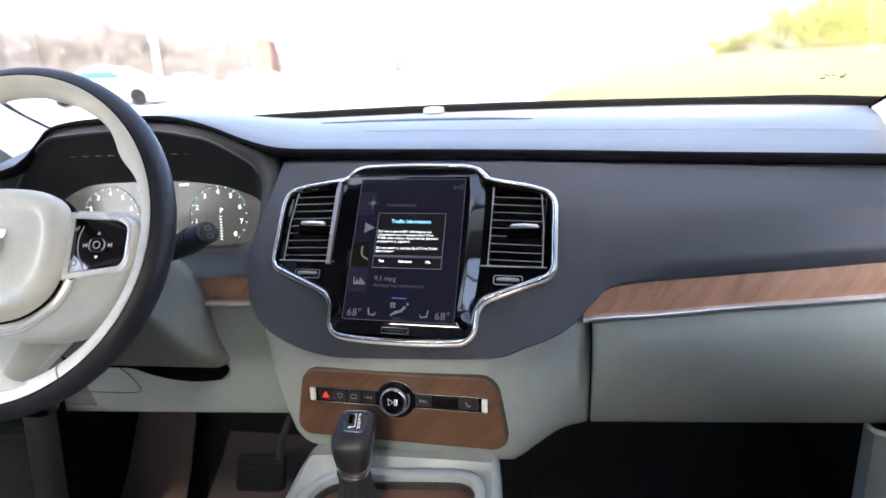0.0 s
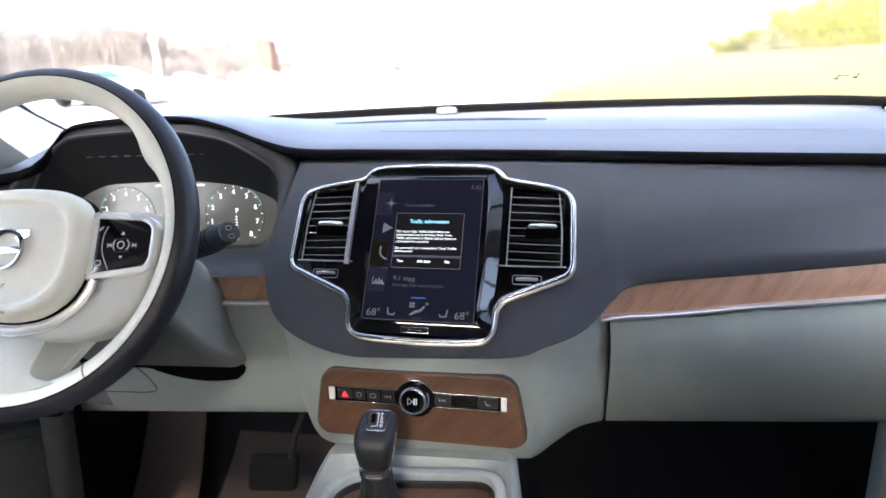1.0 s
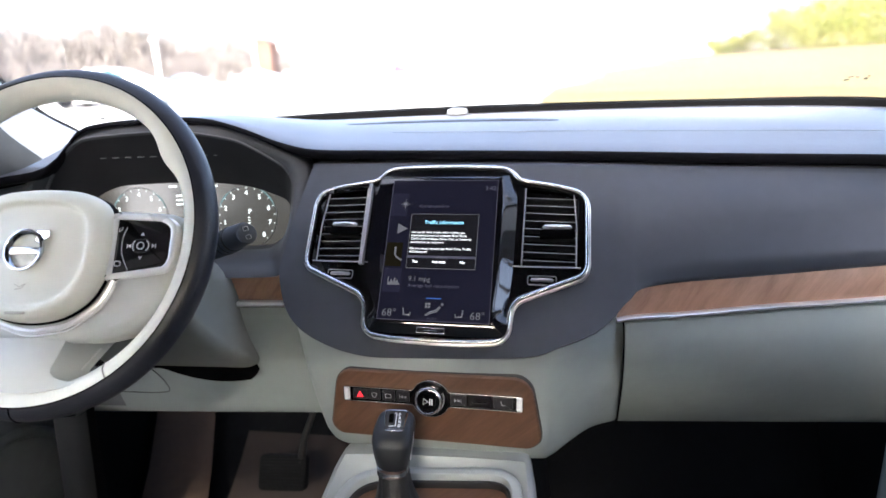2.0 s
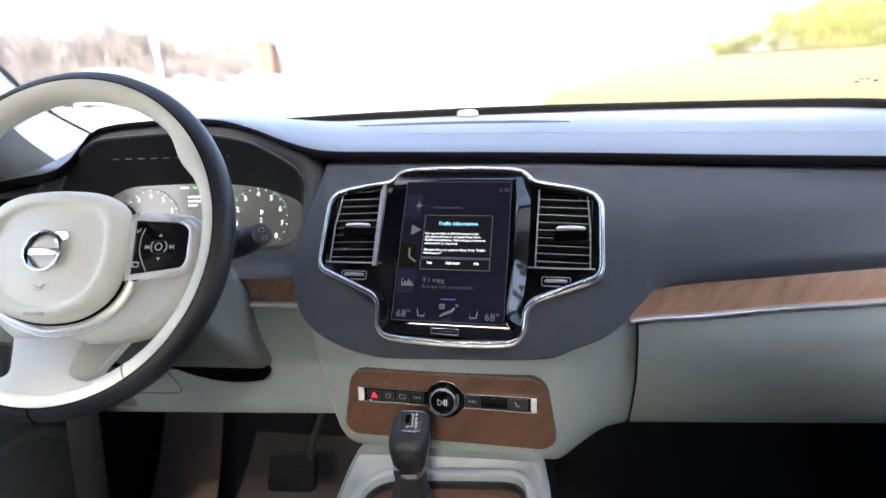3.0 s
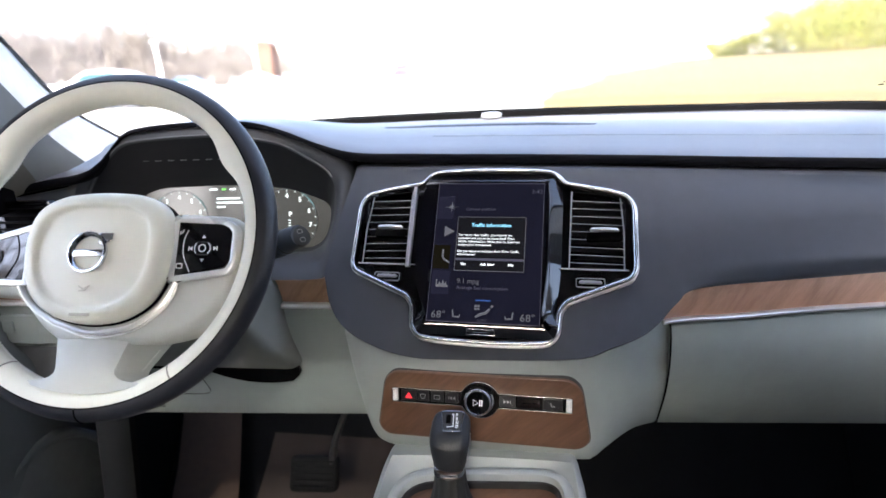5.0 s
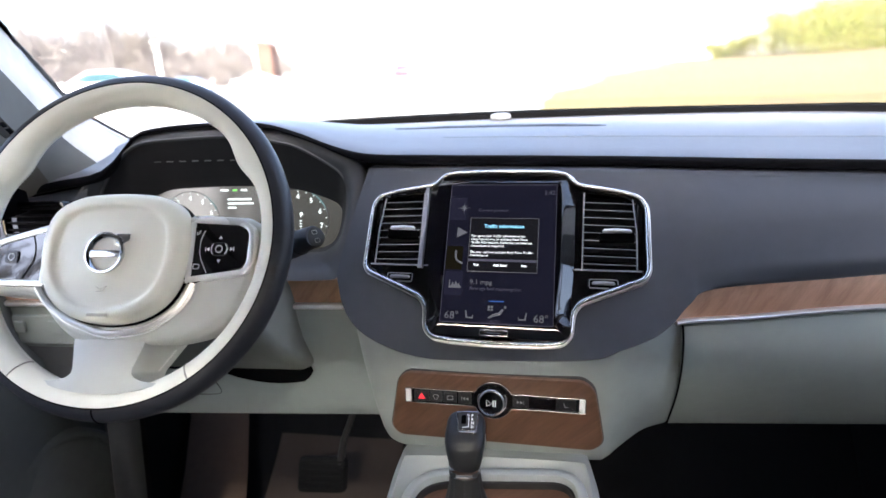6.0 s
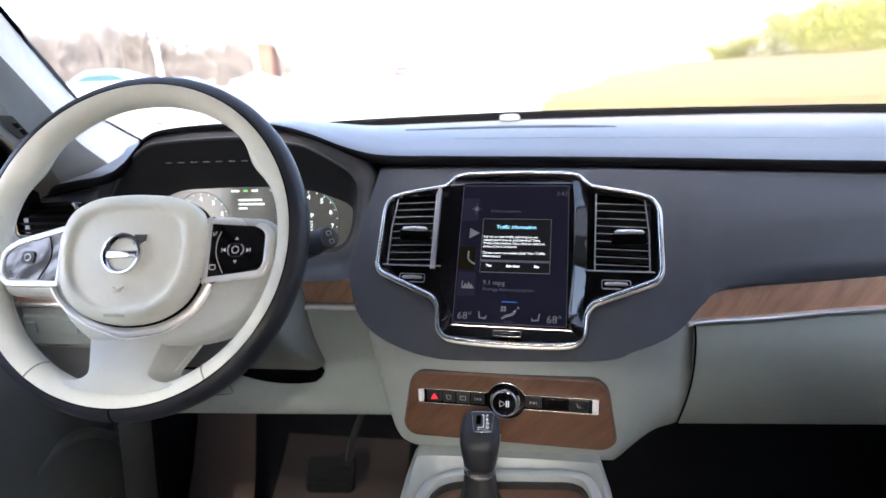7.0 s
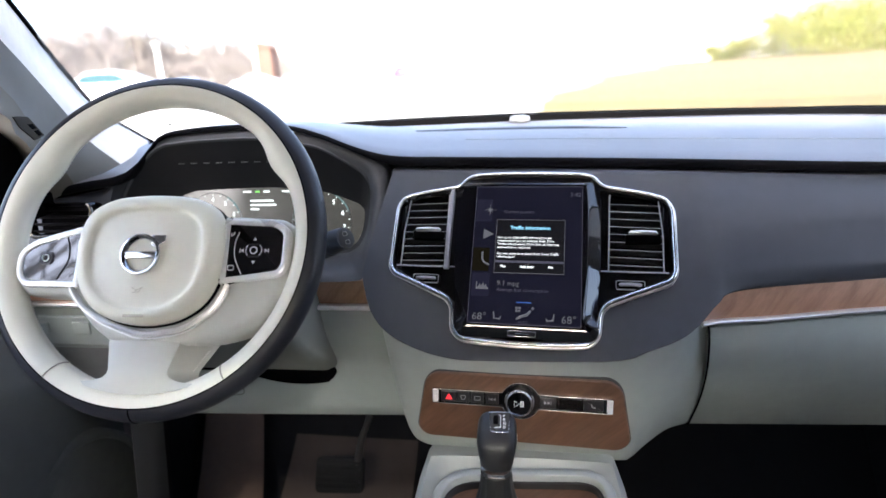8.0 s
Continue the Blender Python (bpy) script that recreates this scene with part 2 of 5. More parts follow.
def fillet(pts, r, seg=5, closed=True):
    """Rounds the corners of a polygon; r may be a list."""
    out, n = [], len(pts)
    for i in range(n):
        p = Vector(pts[i])
        if not closed and i in (0, n - 1):
            out.append(p)
            continue
        a, b = Vector(pts[i - 1]) - p, Vector(pts[(i + 1) % n]) - p
        rr_ = r[i] if isinstance(r, (list, tuple)) else r
        cut = min(rr_, a.length * 0.48, b.length * 0.48)
        pa, pb = p + a.normalized() * cut, p + b.normalized() * cut
        for k in range(seg + 1):
            f = k / seg
            out.append(pa * (1 - f) ** 2 + p * 2 * f * (1 - f) + pb * f**2)
    return out


def rrect(w, h, r, cx=0.0, cy=0.0, seg=5):
    return fillet([(cx - w / 2, cy - h / 2), (cx + w / 2, cy - h / 2), (cx + w / 2, cy + h / 2), (cx - w / 2, cy + h / 2)], r, seg)


def circle(r, n=40, cx=0.0, cy=0.0):
    return [Vector((cx + r * math.cos(2 * math.pi * k / n), cy + r * math.sin(2 * math.pi * k / n))) for k in range(n)]


def inset(pts, d):
    """Moves a closed outline inwards by d."""
    n = len(pts)
    area = sum(pts[i][0] * pts[(i + 1) % n][1] - pts[(i + 1) % n][0] * pts[i][1] for i in range(n))
    s = 1 if area > 0 else -1
    out = []
    for i in range(n):
        a = (Vector(pts[i]) - Vector(pts[i - 1]))
        b = (Vector(pts[(i + 1) % n]) - Vector(pts[i]))
        a = a.normalized() if a.length > 1e-9 else b.normalized()
        b = b.normalized() if b.length > 1e-9 else a
        t = (a + b)
        t = t.normalized() if t.length > 1e-6 else a
        nrm = Vector((-t.y, t.x)) * s
        c = max(0.5, math.sqrt(max(0.0, (1 + a.dot(b)) / 2)))
        out.append(Vector(pts[i]) + nrm * d / c)
    return out


def skin(rings, closed=True, caps=True, bm=None, m=None):
    """Joins rings of equally many points into a surface."""
    bm = bm or bmesh.new()
    rows = [[bm.verts.new((m @ Vector(p)) if m else p) for p in ring] for ring in rings]
    n = len(rows[0])
    for a, b in zip(rows, rows[1:]):
        for i in range(n if closed else n - 1):
            j = (i + 1) % n
            try:
                bm.faces.new((a[i], a[j], b[j], b[i]))
            except ValueError:
                pass
    if caps and closed:
        bm.faces.new(rows[0])
        bm.faces.new(rows[-1])
    return bm


def lift(outline, z):
    return [Vector((p[0], p[1], z)) for p in outline]


def prism(outline, z0, z1, bevel=0.001, bm=None, m=None):
    """A plate with a rounded upper edge."""
    rings = [lift(outline, z0), lift(outline, z1 - bevel)]
    for k in (1, 2, 3):
        a = k / 3 * math.pi / 2
        rings.append(lift(inset(outline, bevel * (1 - math.cos(a))), z1 - bevel + bevel * math.sin(a)))
    rings.append(lift(inset(outline, bevel * 1.2), z1))
    return skin(rings, bm=bm, m=m)


def hoop(outline, width, z0, z1, bevel=0.001, bm=None, m=None):
    """A frame that follows an outline, width wide inwards, with rounded upper edges."""
    inner = inset(outline, width)
    rings = [lift(outline, z0), lift(outline, z1 - bevel), lift(inset(outline, bevel * 0.3), z1 - bevel * 0.3), lift(inset(outline, bevel), z1),
             lift(inset(outline, width - bevel), z1), lift(inset(outline, width - bevel * 0.3), z1 - bevel * 0.3), lift(inner, z1 - bevel), lift(inner, z0), lift(outline, z0)]
    return skin(rings, caps=False, bm=bm, m=m)


def box(x0, x1, y0, y1, z0, z1, bevel=0.001, bm=None, m=None):
    b = min(bevel, (x1 - x0) * 0.45, (y1 - y0) * 0.45, (z1 - z0) * 0.45)
    o = fillet([(x0, y0), (x1, y0), (x1, y1), (x0, y1)], b, 2)
    rings = [lift(inset(o, b), z0), lift(inset(o, b * 0.3), z0 + b * 0.3), lift(o, z0 + b), lift(o, z1 - b), lift(inset(o, b * 0.3), z1 - b * 0.3), lift(inset(o, b), z1)]
    return skin(rings, bm=bm, m=m)


def tube(path, r, seg=8, closed=False, bm=None, m=None, flat=1.0):
    """A round bar along a path; r may be a list."""
    path = [Vector(p) for p in path]
    n = len(path)
    rings = []
    ref = None
    for i in range(n):
        a = path[i - 1] if (i or closed) else path[i]
        b = path[(i + 1) % n] if (i < n - 1 or closed) else path[i]
        t = (b - a).normalized()
        if ref is None:
            ref = t.orthogonal().normalized()
        ref = (ref - t * ref.dot(t)).normalized()
        s = t.cross(ref)
        ri = r[i] if isinstance(r, (list, tuple)) else r
        rings.append([path[i] + ref * ri * math.cos(2 * math.pi * k / seg) + s * ri * flat * math.sin(2 * math.pi * k / seg) for k in range(seg)])
    if closed:
        rings.append(rings[0])
    return skin(rings, caps=not closed, bm=bm, m=m)


def lathe(profile, seg=36, m=None, bm=None):
    """Turns (r, z) pairs about z."""
    return skin([[Vector((r * math.cos(2 * math.pi * k / seg), r * math.sin(2 * math.pi * k / seg), z)) for k in range(seg)] for r, z in profile], bm=bm, m=m)


def words(name, text, size, x, y, z, material, parent, align="LEFT", turn=0.0, weight=0.0):
    """Lettering in the built-in font, as a flat mesh under its thing."""
    cu = bpy.data.curves.new(name, "FONT")
    cu.body, cu.size, cu.align_x, cu.resolution_u, cu.offset = text, size, align, 2, weight
    tmp = bpy.data.objects.new(name, cu)
    me = bpy.data.meshes.new_from_object(tmp)
    bpy.data.objects.remove(tmp)
    me.materials.clear()
    me.materials.append(material)
    ob = new(name, me)
    ob.matrix_basis = pose(x, y, z, 0, 0, turn)
    ob.parent = parent
    return ob


def at(x, y, z):
    return Matrix.Translation((x, y, z))


# ---- dashboard: pad, face, trim, glovebox, knee panel ----
XC = -0.14  # the car's middle
dash = thing("dashboard", at(XC, 0.75, 0.8), "charcoal and pale grey car dashboard with walnut and chrome trim strips", "dashboard")

PAD_FRONT = [(-0.95, 0.685, 1.105), (-0.85, 0.69, 1.122), (-0.76, 0.70, 1.136), (-0.715, 0.715, 1.143), (-0.69, 0.73, 1.163), (-0.668, 0.737, 1.189), (-0.64, 0.738, 1.200), (-0.553, 0.738, 1.206),
             (-0.47, 0.738, 1.204), (-0.42, 0.738, 1.191), (-0.367, 0.737, 1.170), (-0.32, 0.735, 1.158), (-0.236, 0.735, 1.154), (-0.083, 0.735, 1.1495), (0.063, 0.735, 1.1445), (0.235, 0.735, 1.1375),
             (0.43, 0.735, 1.1305), (0.70, 0.72, 1.1205)]
PAD_BACK = [(-0.95, 0.80, 1.165), (-0.85, 0.86, 1.168), (-0.75, 0.90, 1.173), (-0.60, 0.955, 1.178), (-0.40, 0.980, 1.180), (-0.136, 0.992, 1.1825), (0.15, 0.992, 1.182), (0.35, 0.988, 1.179), (0.55, 0.968, 1.170), (0.70, 0.88, 1.15)]


def pad_profile(x):
    yf, zf = knots(PAD_FRONT, x)
    yb, zb = knots(PAD_BACK, x)
    e = 1 - 0.65 * max(0.0, min(1.0, (x + 0.72) / 0.05, (-0.33 - x) / 0.05))  # thinner lip over the instruments
    pts = [(yf + 0.05, zf - 0.010 * e), (yf + 0.010, zf - 0.0090 * e), (yf + 0.002, zf - 0.0075 * e), (yf - 0.0005, zf - 0.0045 * e), (yf - 0.0005, zf - 0.001), (yf + 0.001, zf + 0.0016), (yf + 0.005, zf + 0.0036)]
    for k in range(1, 9):
        f = k / 8
        pts.append((yf + 0.012 + (yb - yf - 0.012) * f, zf + 0.002 + (zb - zf - 0.002) * f + 0.010 * math.sin(math.pi * f)))
    pts += [(yb + 0.004, zb - 0.006), (yb + 0.004, zb - 0.05)]
    return [Vector((x, y, z)) for y, z in pts]


pad_x = [-0.95 + 1.65 * k / 110 for k in range(111)]
upper_pad = part("upper_pad", skin([pad_profile(x) for x in pad_x], closed=False), M_PAD, dash, "dark grey soft pad under the windscreen, sky sheen in its colour", True, 60)


def lip_profile(x):
    yf, zf = knots(PAD_FRONT, x)
    e = 1 - 0.65 * max(0.0, min(1.0, (x + 0.72) / 0.05, (-0.33 - x) / 0.05))
    return [Vector((x, y, z)) for y, z in ((yf + 0.03, zf - 0.0105 * e), (yf + 0.006, zf - 0.0100 * e), (yf - 0.0012, zf - 0.0085 * e), (yf - 0.0022, zf - 0.005 * e), (yf - 0.0020, zf - 0.0012), (yf - 0.0004, zf + 0.0016), (yf + 0.0030, zf + 0.0032))]


part("pad_lip", skin([lip_profile(x) for x in pad_x], closed=False), M_LIP, dash, "rolled lip of the pad, its shade in the colour", True, 60)


def pad_z(x, y):
    """Height of the pad's upper face."""
    yf, zf = knots(PAD_FRONT, x)
    yb, zb = knots(PAD_BACK, x)
    f = (y - yf - 0.012) / (yb - yf - 0.012)
    return zf + 0.002 + (zb - zf - 0.002) * f + 0.010 * math.sin(math.pi * f)


# a fine seam along the pad, behind its lip; pale to carry a highlight
part("pad_seam", tube([(x, knots(PAD_FRONT, x)[0] + 0.085, pad_z(x, knots(PAD_FRONT, x)[0] + 0.085) - 0.0004) for x in [-0.22 + 0.9 * k / 40 for k in range(41)]], 0.0008, 6), M_GREY, dash, "", True)

# defroster slot with its small sensor dome
slot_x = [XC - 0.165 + 0.33 * k / 30 for k in range(31)]
slot_rings = []
for k, x in enumerate(slot_x):
    mid, half = 0.878 + 0.012 * math.sin(math.pi * k / 30), 0.011 * math.sin(math.pi * min(1, max(0, k / 30))) ** 0.5
    slot_rings.append([Vector((x, mid + half * e, pad_z(x, mid + half * e) + h)) for e, h in ((-1, -0.0006), (-0.8, 0.0008), (0.8, 0.0008), (1, -0.0006))])
part("defroster_slot", skin(slot_rings, closed=False), M_FACE, dash, "dark defroster slot", True)
dome = lathe([(0.018, 0), (0.0178, 0.005), (0.016, 0.0075), (0.011, 0.009), (0.002, 0.0095)], 28, at(-0.138, 0.972, 1.1845))
part("light_sensor", dome, mat("pale_translucent_plastic", (0.19, 0.195, 0.21), 0.35), dash, "small pale sensor dome", True)

# centre and passenger face: top edge under the lip, lower edge above the trim
FACE = [((-0.318, 0.742, 1.142), (-0.352, 0.659, 1.012)), ((-0.305, 0.737, 1.143), (-0.337, 0.630, 0.976)), ((-0.285, 0.735, 1.143), (-0.313, 0.611, 0.953)), ((-0.255, 0.735, 1.142), (-0.276, 0.597, 0.938)),
        ((-0.22, 0.734, 1.142), (-0.234, 0.587, 0.930)), ((-0.175, 0.733, 1.141), (-0.183, 0.582, 0.929)), ((-0.045, 0.728, 1.138), (-0.035, 0.574, 0.937)),
        ((0.0, 0.727, 1.137), (0.010, 0.579, 0.949)), ((0.04, 0.728, 1.135), (0.044, 0.586, 0.961)), ((0.066, 0.73, 1.134), (0.067, 0.597, 0.974)), ((0.09, 0.73, 1.133), (0.090, 0.612, 0.994)),
        ((0.125, 0.733, 1.131), (0.122, 0.628, 1.007)), ((0.255, 0.737, 1.126), (0.255, 0.645, 1.014)),
        ((0.43, 0.738, 1.118), (0.43, 0.658, 1.026)), ((0.58, 0.735, 1.112), (0.58, 0.668, 1.037)), ((0.70, 0.72, 1.108), (0.70, 0.674, 1.045))]
face_rings = []
for top, low in FACE:
    a, b = Vector(top), Vector(low)
    bulge = 0.004 + 0.016 * min(1.0, max(0.0, (a.x - 0.04) / 0.12))
    roll = min(1.0, max(0.0, (a.x - 0.10) / 0.08))
    a.z -= 0.006
    a.y -= 0.004
    ring = [a + Vector((0, 0.035, 0.003)), a + Vector((0, 0.008, 0.0045)), a + Vector((0, 0.002, 0.003))]
    for k in range(41):
        f = k / 40
        swell = math.sin(math.pi * min(0.5, f))  # full down to a rolled lower edge
        if f > 0.5:
            swell = (1 - 0.2 * min(1.0, (f - 0.5) / 0.36)) * (math.cos(math.pi * 0.5 * max(0.0, (f - 0.86) / 0.14)))
        ring.append(a.lerp(b, f) + Vector((0, -0.8, 0.6)) * bulge * (roll * swell + (1 - roll) * math.sin(math.pi * f)))
    ring += [b + Vector((0, 0.0035, -0.0032)), b + Vector((0, 0.012, -0.0015)), b + Vector((0, 0.03, 0.004))]
    face_rings.append(ring)


def refine(rings, steps):
    """Smooth extra stations between lofted sections."""
    table = [(i, *[c for p in r for c in p]) for i, r in enumerate(rings)]
    out = []
    for k in range((len(rings) - 1) * steps + 1):
        row = knots(table, k / steps)
        out.append([Vector(row[j:j + 3]) for j in range(0, len(row), 3)])
    return out


def within(poly, x, y):
    """Whether a point lies inside a closed outline."""
    odd = False
    for a, b in zip(poly, poly[1:] + poly[:1]):
        if (a[1] > y) != (b[1] > y) and x < a[0] + (y - a[1]) / (b[1] - a[1]) * (b[0] - a[0]):
            odd = not odd
    return odd


PAN = axes((-0.132, 0.6572, 1.051), (0.996, -0.09, 0), (-0.072, -0.8, 0.596))
HALF = [(0.0, 0.1085), (0.066, 0.1065), (0.084, 0.1025), (0.095, 0.0885), (0.106, 0.0865), (0.150, 0.0785), (0.172, 0.071), (0.181, 0.055), (0.182, -0.030), (0.175, -0.043), (0.101, -0.074), (0.0945, -0.084), (0.0925, -0.112), (0.080, -0.1250), (0.054, -0.1280), (0.0, -0.1295)]
RAD = [0.03, 0.012, 0.010, 0.008, 0.010, 0.02, 0.012, 0.014, 0.012, 0.012, 0.010, 0.010, 0.014, 0.012, 0.02, 0.03]
surround = fillet(HALF + [(-x, y) for x, y in HALF[-2:0:-1]], RAD + RAD[-2:0:-1], 5)
surround = inset(surround, 0.0028)
face_bm = skin(refine(face_rings, 14), closed=False)
hole, back = inset(surround, 0.003), PAN.inverted()
bmesh.ops.delete(face_bm, geom=[fc for fc in face_bm.faces if all(within(hole, *(back @ v.co).xy) and (back @ v.co).z > -0.03 for v in fc.verts)], context="FACES")
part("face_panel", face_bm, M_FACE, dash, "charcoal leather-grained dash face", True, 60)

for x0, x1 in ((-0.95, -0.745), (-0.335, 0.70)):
    part("lip_shade_sheet", skin([[Vector((x, knots(PAD_FRONT, x)[0] + dy, knots(PAD_FRONT, x)[1] + dz)) for dy, dz in ((0.035, -0.008), (0.030, -0.018), (0.026, -0.05))] for x in [x0 + (x1 - x0) * k / 50 for k in range(51)]], closed=False), M_DARK, dash, "dark sheet for the shade under the pad's lip", True)

part("lip_seam", tube([(x, knots(PAD_FRONT, x)[0] + 0.006, knots(PAD_FRONT, x)[1] - 0.0128) for x in [-0.31 + 1.0 * k / 50 for k in range(51)]], 0.0007, 6), M_KICK, dash, "fine grey seam under the lip", True)

# lower line of the passenger trim (x, y, z of the chrome strip)
CHROME = [(0.066, 0.612, 0.9615), (0.085, 0.624, 0.9645), (0.16, 0.634, 0.9665), (0.259, 0.645, 0.9725), (0.34, 0.652, 0.976), (0.42, 0.660, 0.980), (0.58, 0.672, 0.987), (0.70, 0.678, 0.992)]
strip_x = [0.078 + (0.70 - 0.078) * k / 60 for k in range(61)]
wood_rings = []
for x in strip_x:
    y, z = knots(CHROME, x)
    low = Vector((x, y + 0.003, z + 0.001))
    ty, tz = knots([(b.x, b.y, b.z) for _, b in [(Vector(t), Vector(l)) for t, l in FACE]], x)
    top = Vector((x, ty + 0.010, max(tz + 0.004, z + 0.003)))
    wood_rings.append([low.lerp(top, k / 5) + Vector((0, -0.003 * math.sin(math.pi * k / 5), 0)) for k in range(6)])
part("passenger_wood_trim", skin(wood_rings, closed=False), M_WOOD, dash, "open-pored walnut trim strip", True, 60)
part("passenger_chrome_strip", skin([[Vector((x, knots(CHROME, x)[0] + dy, knots(CHROME, x)[1] + dz)) for dy, dz in ((0.004, 0.0026), (-0.002, 0.0022), (-0.0042, 0.0006), (-0.0042, -0.0012), (-0.001, -0.0034), (0.006, -0.0034))] for x in strip_x]), M_CHROME, dash, "brushed chrome strip below the wood", True)

# glovebox lid
glove_rings = []
for k in range(37):
    f = k / 36
    x = 0.0895 + 0.58 * f
    y, z = knots(CHROME, x)
    yb, zb = 0.704 + 0.028 * f, 0.769
    ring = [Vector((x, y + 0.012, z - 0.006))]
    for j in range(13):
        g = j / 12
        bow = 0.030 * math.sin(math.pi * g ** 0.8)
        ring.append(Vector((x + (0.014 * g ** 2) * (1 - f), y + 0.002 + (yb - y) * g - bow, z - 0.0085 + (zb - z + 0.0085) * g)))
    ring += [Vector((x + 0.014 * (1 - f), yb + 0.006, zb - 0.004)), Vector((x + 0.014 * (1 - f), yb + 0.05, zb - 0.004))]
    glove_rings.append(ring)
side = [p + Vector((-0.001, 0.004, 0)) for p in glove_rings[0]]
deep = [p + Vector((-0.001, 0.04, 0)) for p in glove_rings[0]]
part("glovebox_lid", skin([deep, side] + glove_rings, closed=False), M_GREY, dash, "pale grey glovebox lid", True, 50)

part("glovebox_seam", tube([p + Vector((-0.0022, -0.0015, 0)) for p in glove_rings[0][:-1]], 0.0012, 6), M_DARK, dash, "dark seam beside the glovebox", True)

# centre fascia round the control panel, its upper edge tucked behind the dark face
FASCIA = [((-0.322, 0.700, 1.00), (-0.290, 0.700, 0.800)), ((-0.330, 0.652, 0.982), (-0.292, 0.645, 0.800)), ((-0.318, 0.618, 0.962), (-0.288, 0.616, 0.800)), ((-0.292, 0.604, 0.948), (-0.272, 0.600, 0.797)),
          ((-0.24, 0.590, 0.938), (-0.24, 0.593, 0.795)), ((-0.14, 0.580, 0.938), (-0.14, 0.588, 0.793)), ((-0.03, 0.578, 0.944), (-0.022, 0.594, 0.785)), ((0.015, 0.586, 0.957), (0.002, 0.616, 0.773)),
          ((0.042, 0.597, 0.968), (0.024, 0.640, 0.774)), ((0.062, 0.610, 0.968), (0.060, 0.672, 0.779)), ((0.086, 0.632, 0.962), (0.098, 0.705, 0.769))]
fas = []
for top, low in FASCIA:
    a, b = Vector(top), Vector(low)
    wide = max(0.0, min(1.0, (a.x - 0.0) / 0.08))
    a += Vector((0, 0.006, 0.002))
    ring = [a + Vector((0, 0.02, 0.006))]
    for k in range(13):
        f = k / 12
        ring.append(a.lerp(b, f) + Vector((0.010 * wide * math.sin(math.pi * f), -0.0145 * math.sqrt(max(0.0, math.sin(math.pi * f))) * (1 - wide) - 0.0215 * math.sin(math.pi * f) * wide, 0)))
    ring += [b + Vector((0, 0.008, -0.006)), b + Vector((0, 0.05, -0.006))]
    fas.append(ring)
part("centre_fascia", skin(refine(fas, 5), closed=False), M_FASCIA, dash, "pale grey centre fascia", True, 60)

# knee panel and driver's side trim
knee = []
for k in range(41):
    x = -0.93 + 0.66 * k / 40
    sag = 0.0055 - 0.03 * (x + 0.349)
    ring = [Vector((x, 0.69, 0.968)), Vector((x, 0.668, 0.962))]
    for j in range(9):
        g = j / 8
        ring.append(Vector((x, 0.668 + 0.018 * g - 0.010 * math.sin(math.pi * g), 0.958 - (0.174 + sag) * g)))
    ring += [Vector((x, 0.694, 0.779 - sag)), Vector((x, 0.76, 0.778 - sag))]
    knee.append(ring)
part("knee_panel", skin(knee, closed=False), M_GREY, dash, "pale grey knee panel", True, 50)
part("driver_wood_trim", skin([[Vector((x, 0.669 + dy, z)) for dy, z in ((0.012, 0.9655), (0.0, 0.9665), (-0.003, 0.985), (0.0, 1.0), (0.01, 1.006))] for x in (-0.93, -0.7, -0.5, -0.33)], closed=False), M_WOOD, dash, "walnut strip behind the wheel", True)
part("driver_chrome_strip", skin([[Vector((x, 0.664 + dy, 0.9625 + dz)) for dy, dz in ((0.006, 0.0035), (-0.002, 0.003), (-0.004, 0), (-0.002, -0.0035), (0.006, -0.004))] for x in (-0.93, -0.7, -0.5, -0.33)]), M_CHROME, dash, "chrome strip below the wood", True)
# dark upper face to the driver's side, left of the instruments
drv = []
for k in range(25):
    x = -0.95 + 0.215 * k / 24
    yf, zf = knots(PAD_FRONT, x)
    top = Vector((x, min(yf, 0.72) + 0.012, min(zf, 1.15) - 0.014))
    low = Vector((x, 0.660, 1.004))
    drv.append([top + Vector((0, 0.03, 0))] + [top.lerp(low, j / 6) + Vector((0, -0.006 * math.sin(math.pi * j / 6), 0)) for j in range(7)] + [low + Vector((0, 0.015, -0.003))])
part("driver_face_panel", skin(drv, closed=False), M_FACE, dash, "charcoal panel beside the instruments", True, 60)
sw = part("light_switch_panel", prism(rrect(0.124, 0.046, 0.006), 0, 0.004, 0.002, m=axes((-0.801, 0.664, 0.922), (1, 0, 0), (0, -1, 0.05))), M_GREY, dash, "", True)
part("switch", prism(rrect(0.018, 0.018, 0.003), 0.004, 0.0075, 0.0015, m=axes((-0.849, 0.664, 0.927), (1, 0, 0), (0, -1, 0.05))), M_GREY, sw, "", True)
part("switch", prism(rrect(0.030, 0.020, 0.003), 0.004, 0.006, 0.0015, m=axes((-0.788, 0.664, 0.927), (1, 0, 0), (0, -1, 0.05))), M_GREY, sw, "", True)
part("knee_shade_sheet", skin([[Vector((x, 0.6665 + 0.018 * g - 0.010 * math.sin(math.pi * g) - 0.002, 0.958 - 0.178 * g)) for g in (0.36, 0.4, 0.5, 0.6, 0.7, 0.8, 0.9, 0.99)] for x in (-0.93, -0.85, -0.75, -0.66, -0.640)], closed=False), M_DOOR, dash, "darker grey sheet for the shade below the switches", True)
# fuse cover line in the knee panel
part("cover_seam", tube(fillet([(-0.70, 0.674, 0.812), (-0.575, 0.674, 0.812), (-0.552, 0.674, 0.815), (-0.562, 0.668, 0.846), (-0.585, 0.662, 0.872)], 0.02, 6, False), 0.0006, 6), M_KICK, dash, "", True)

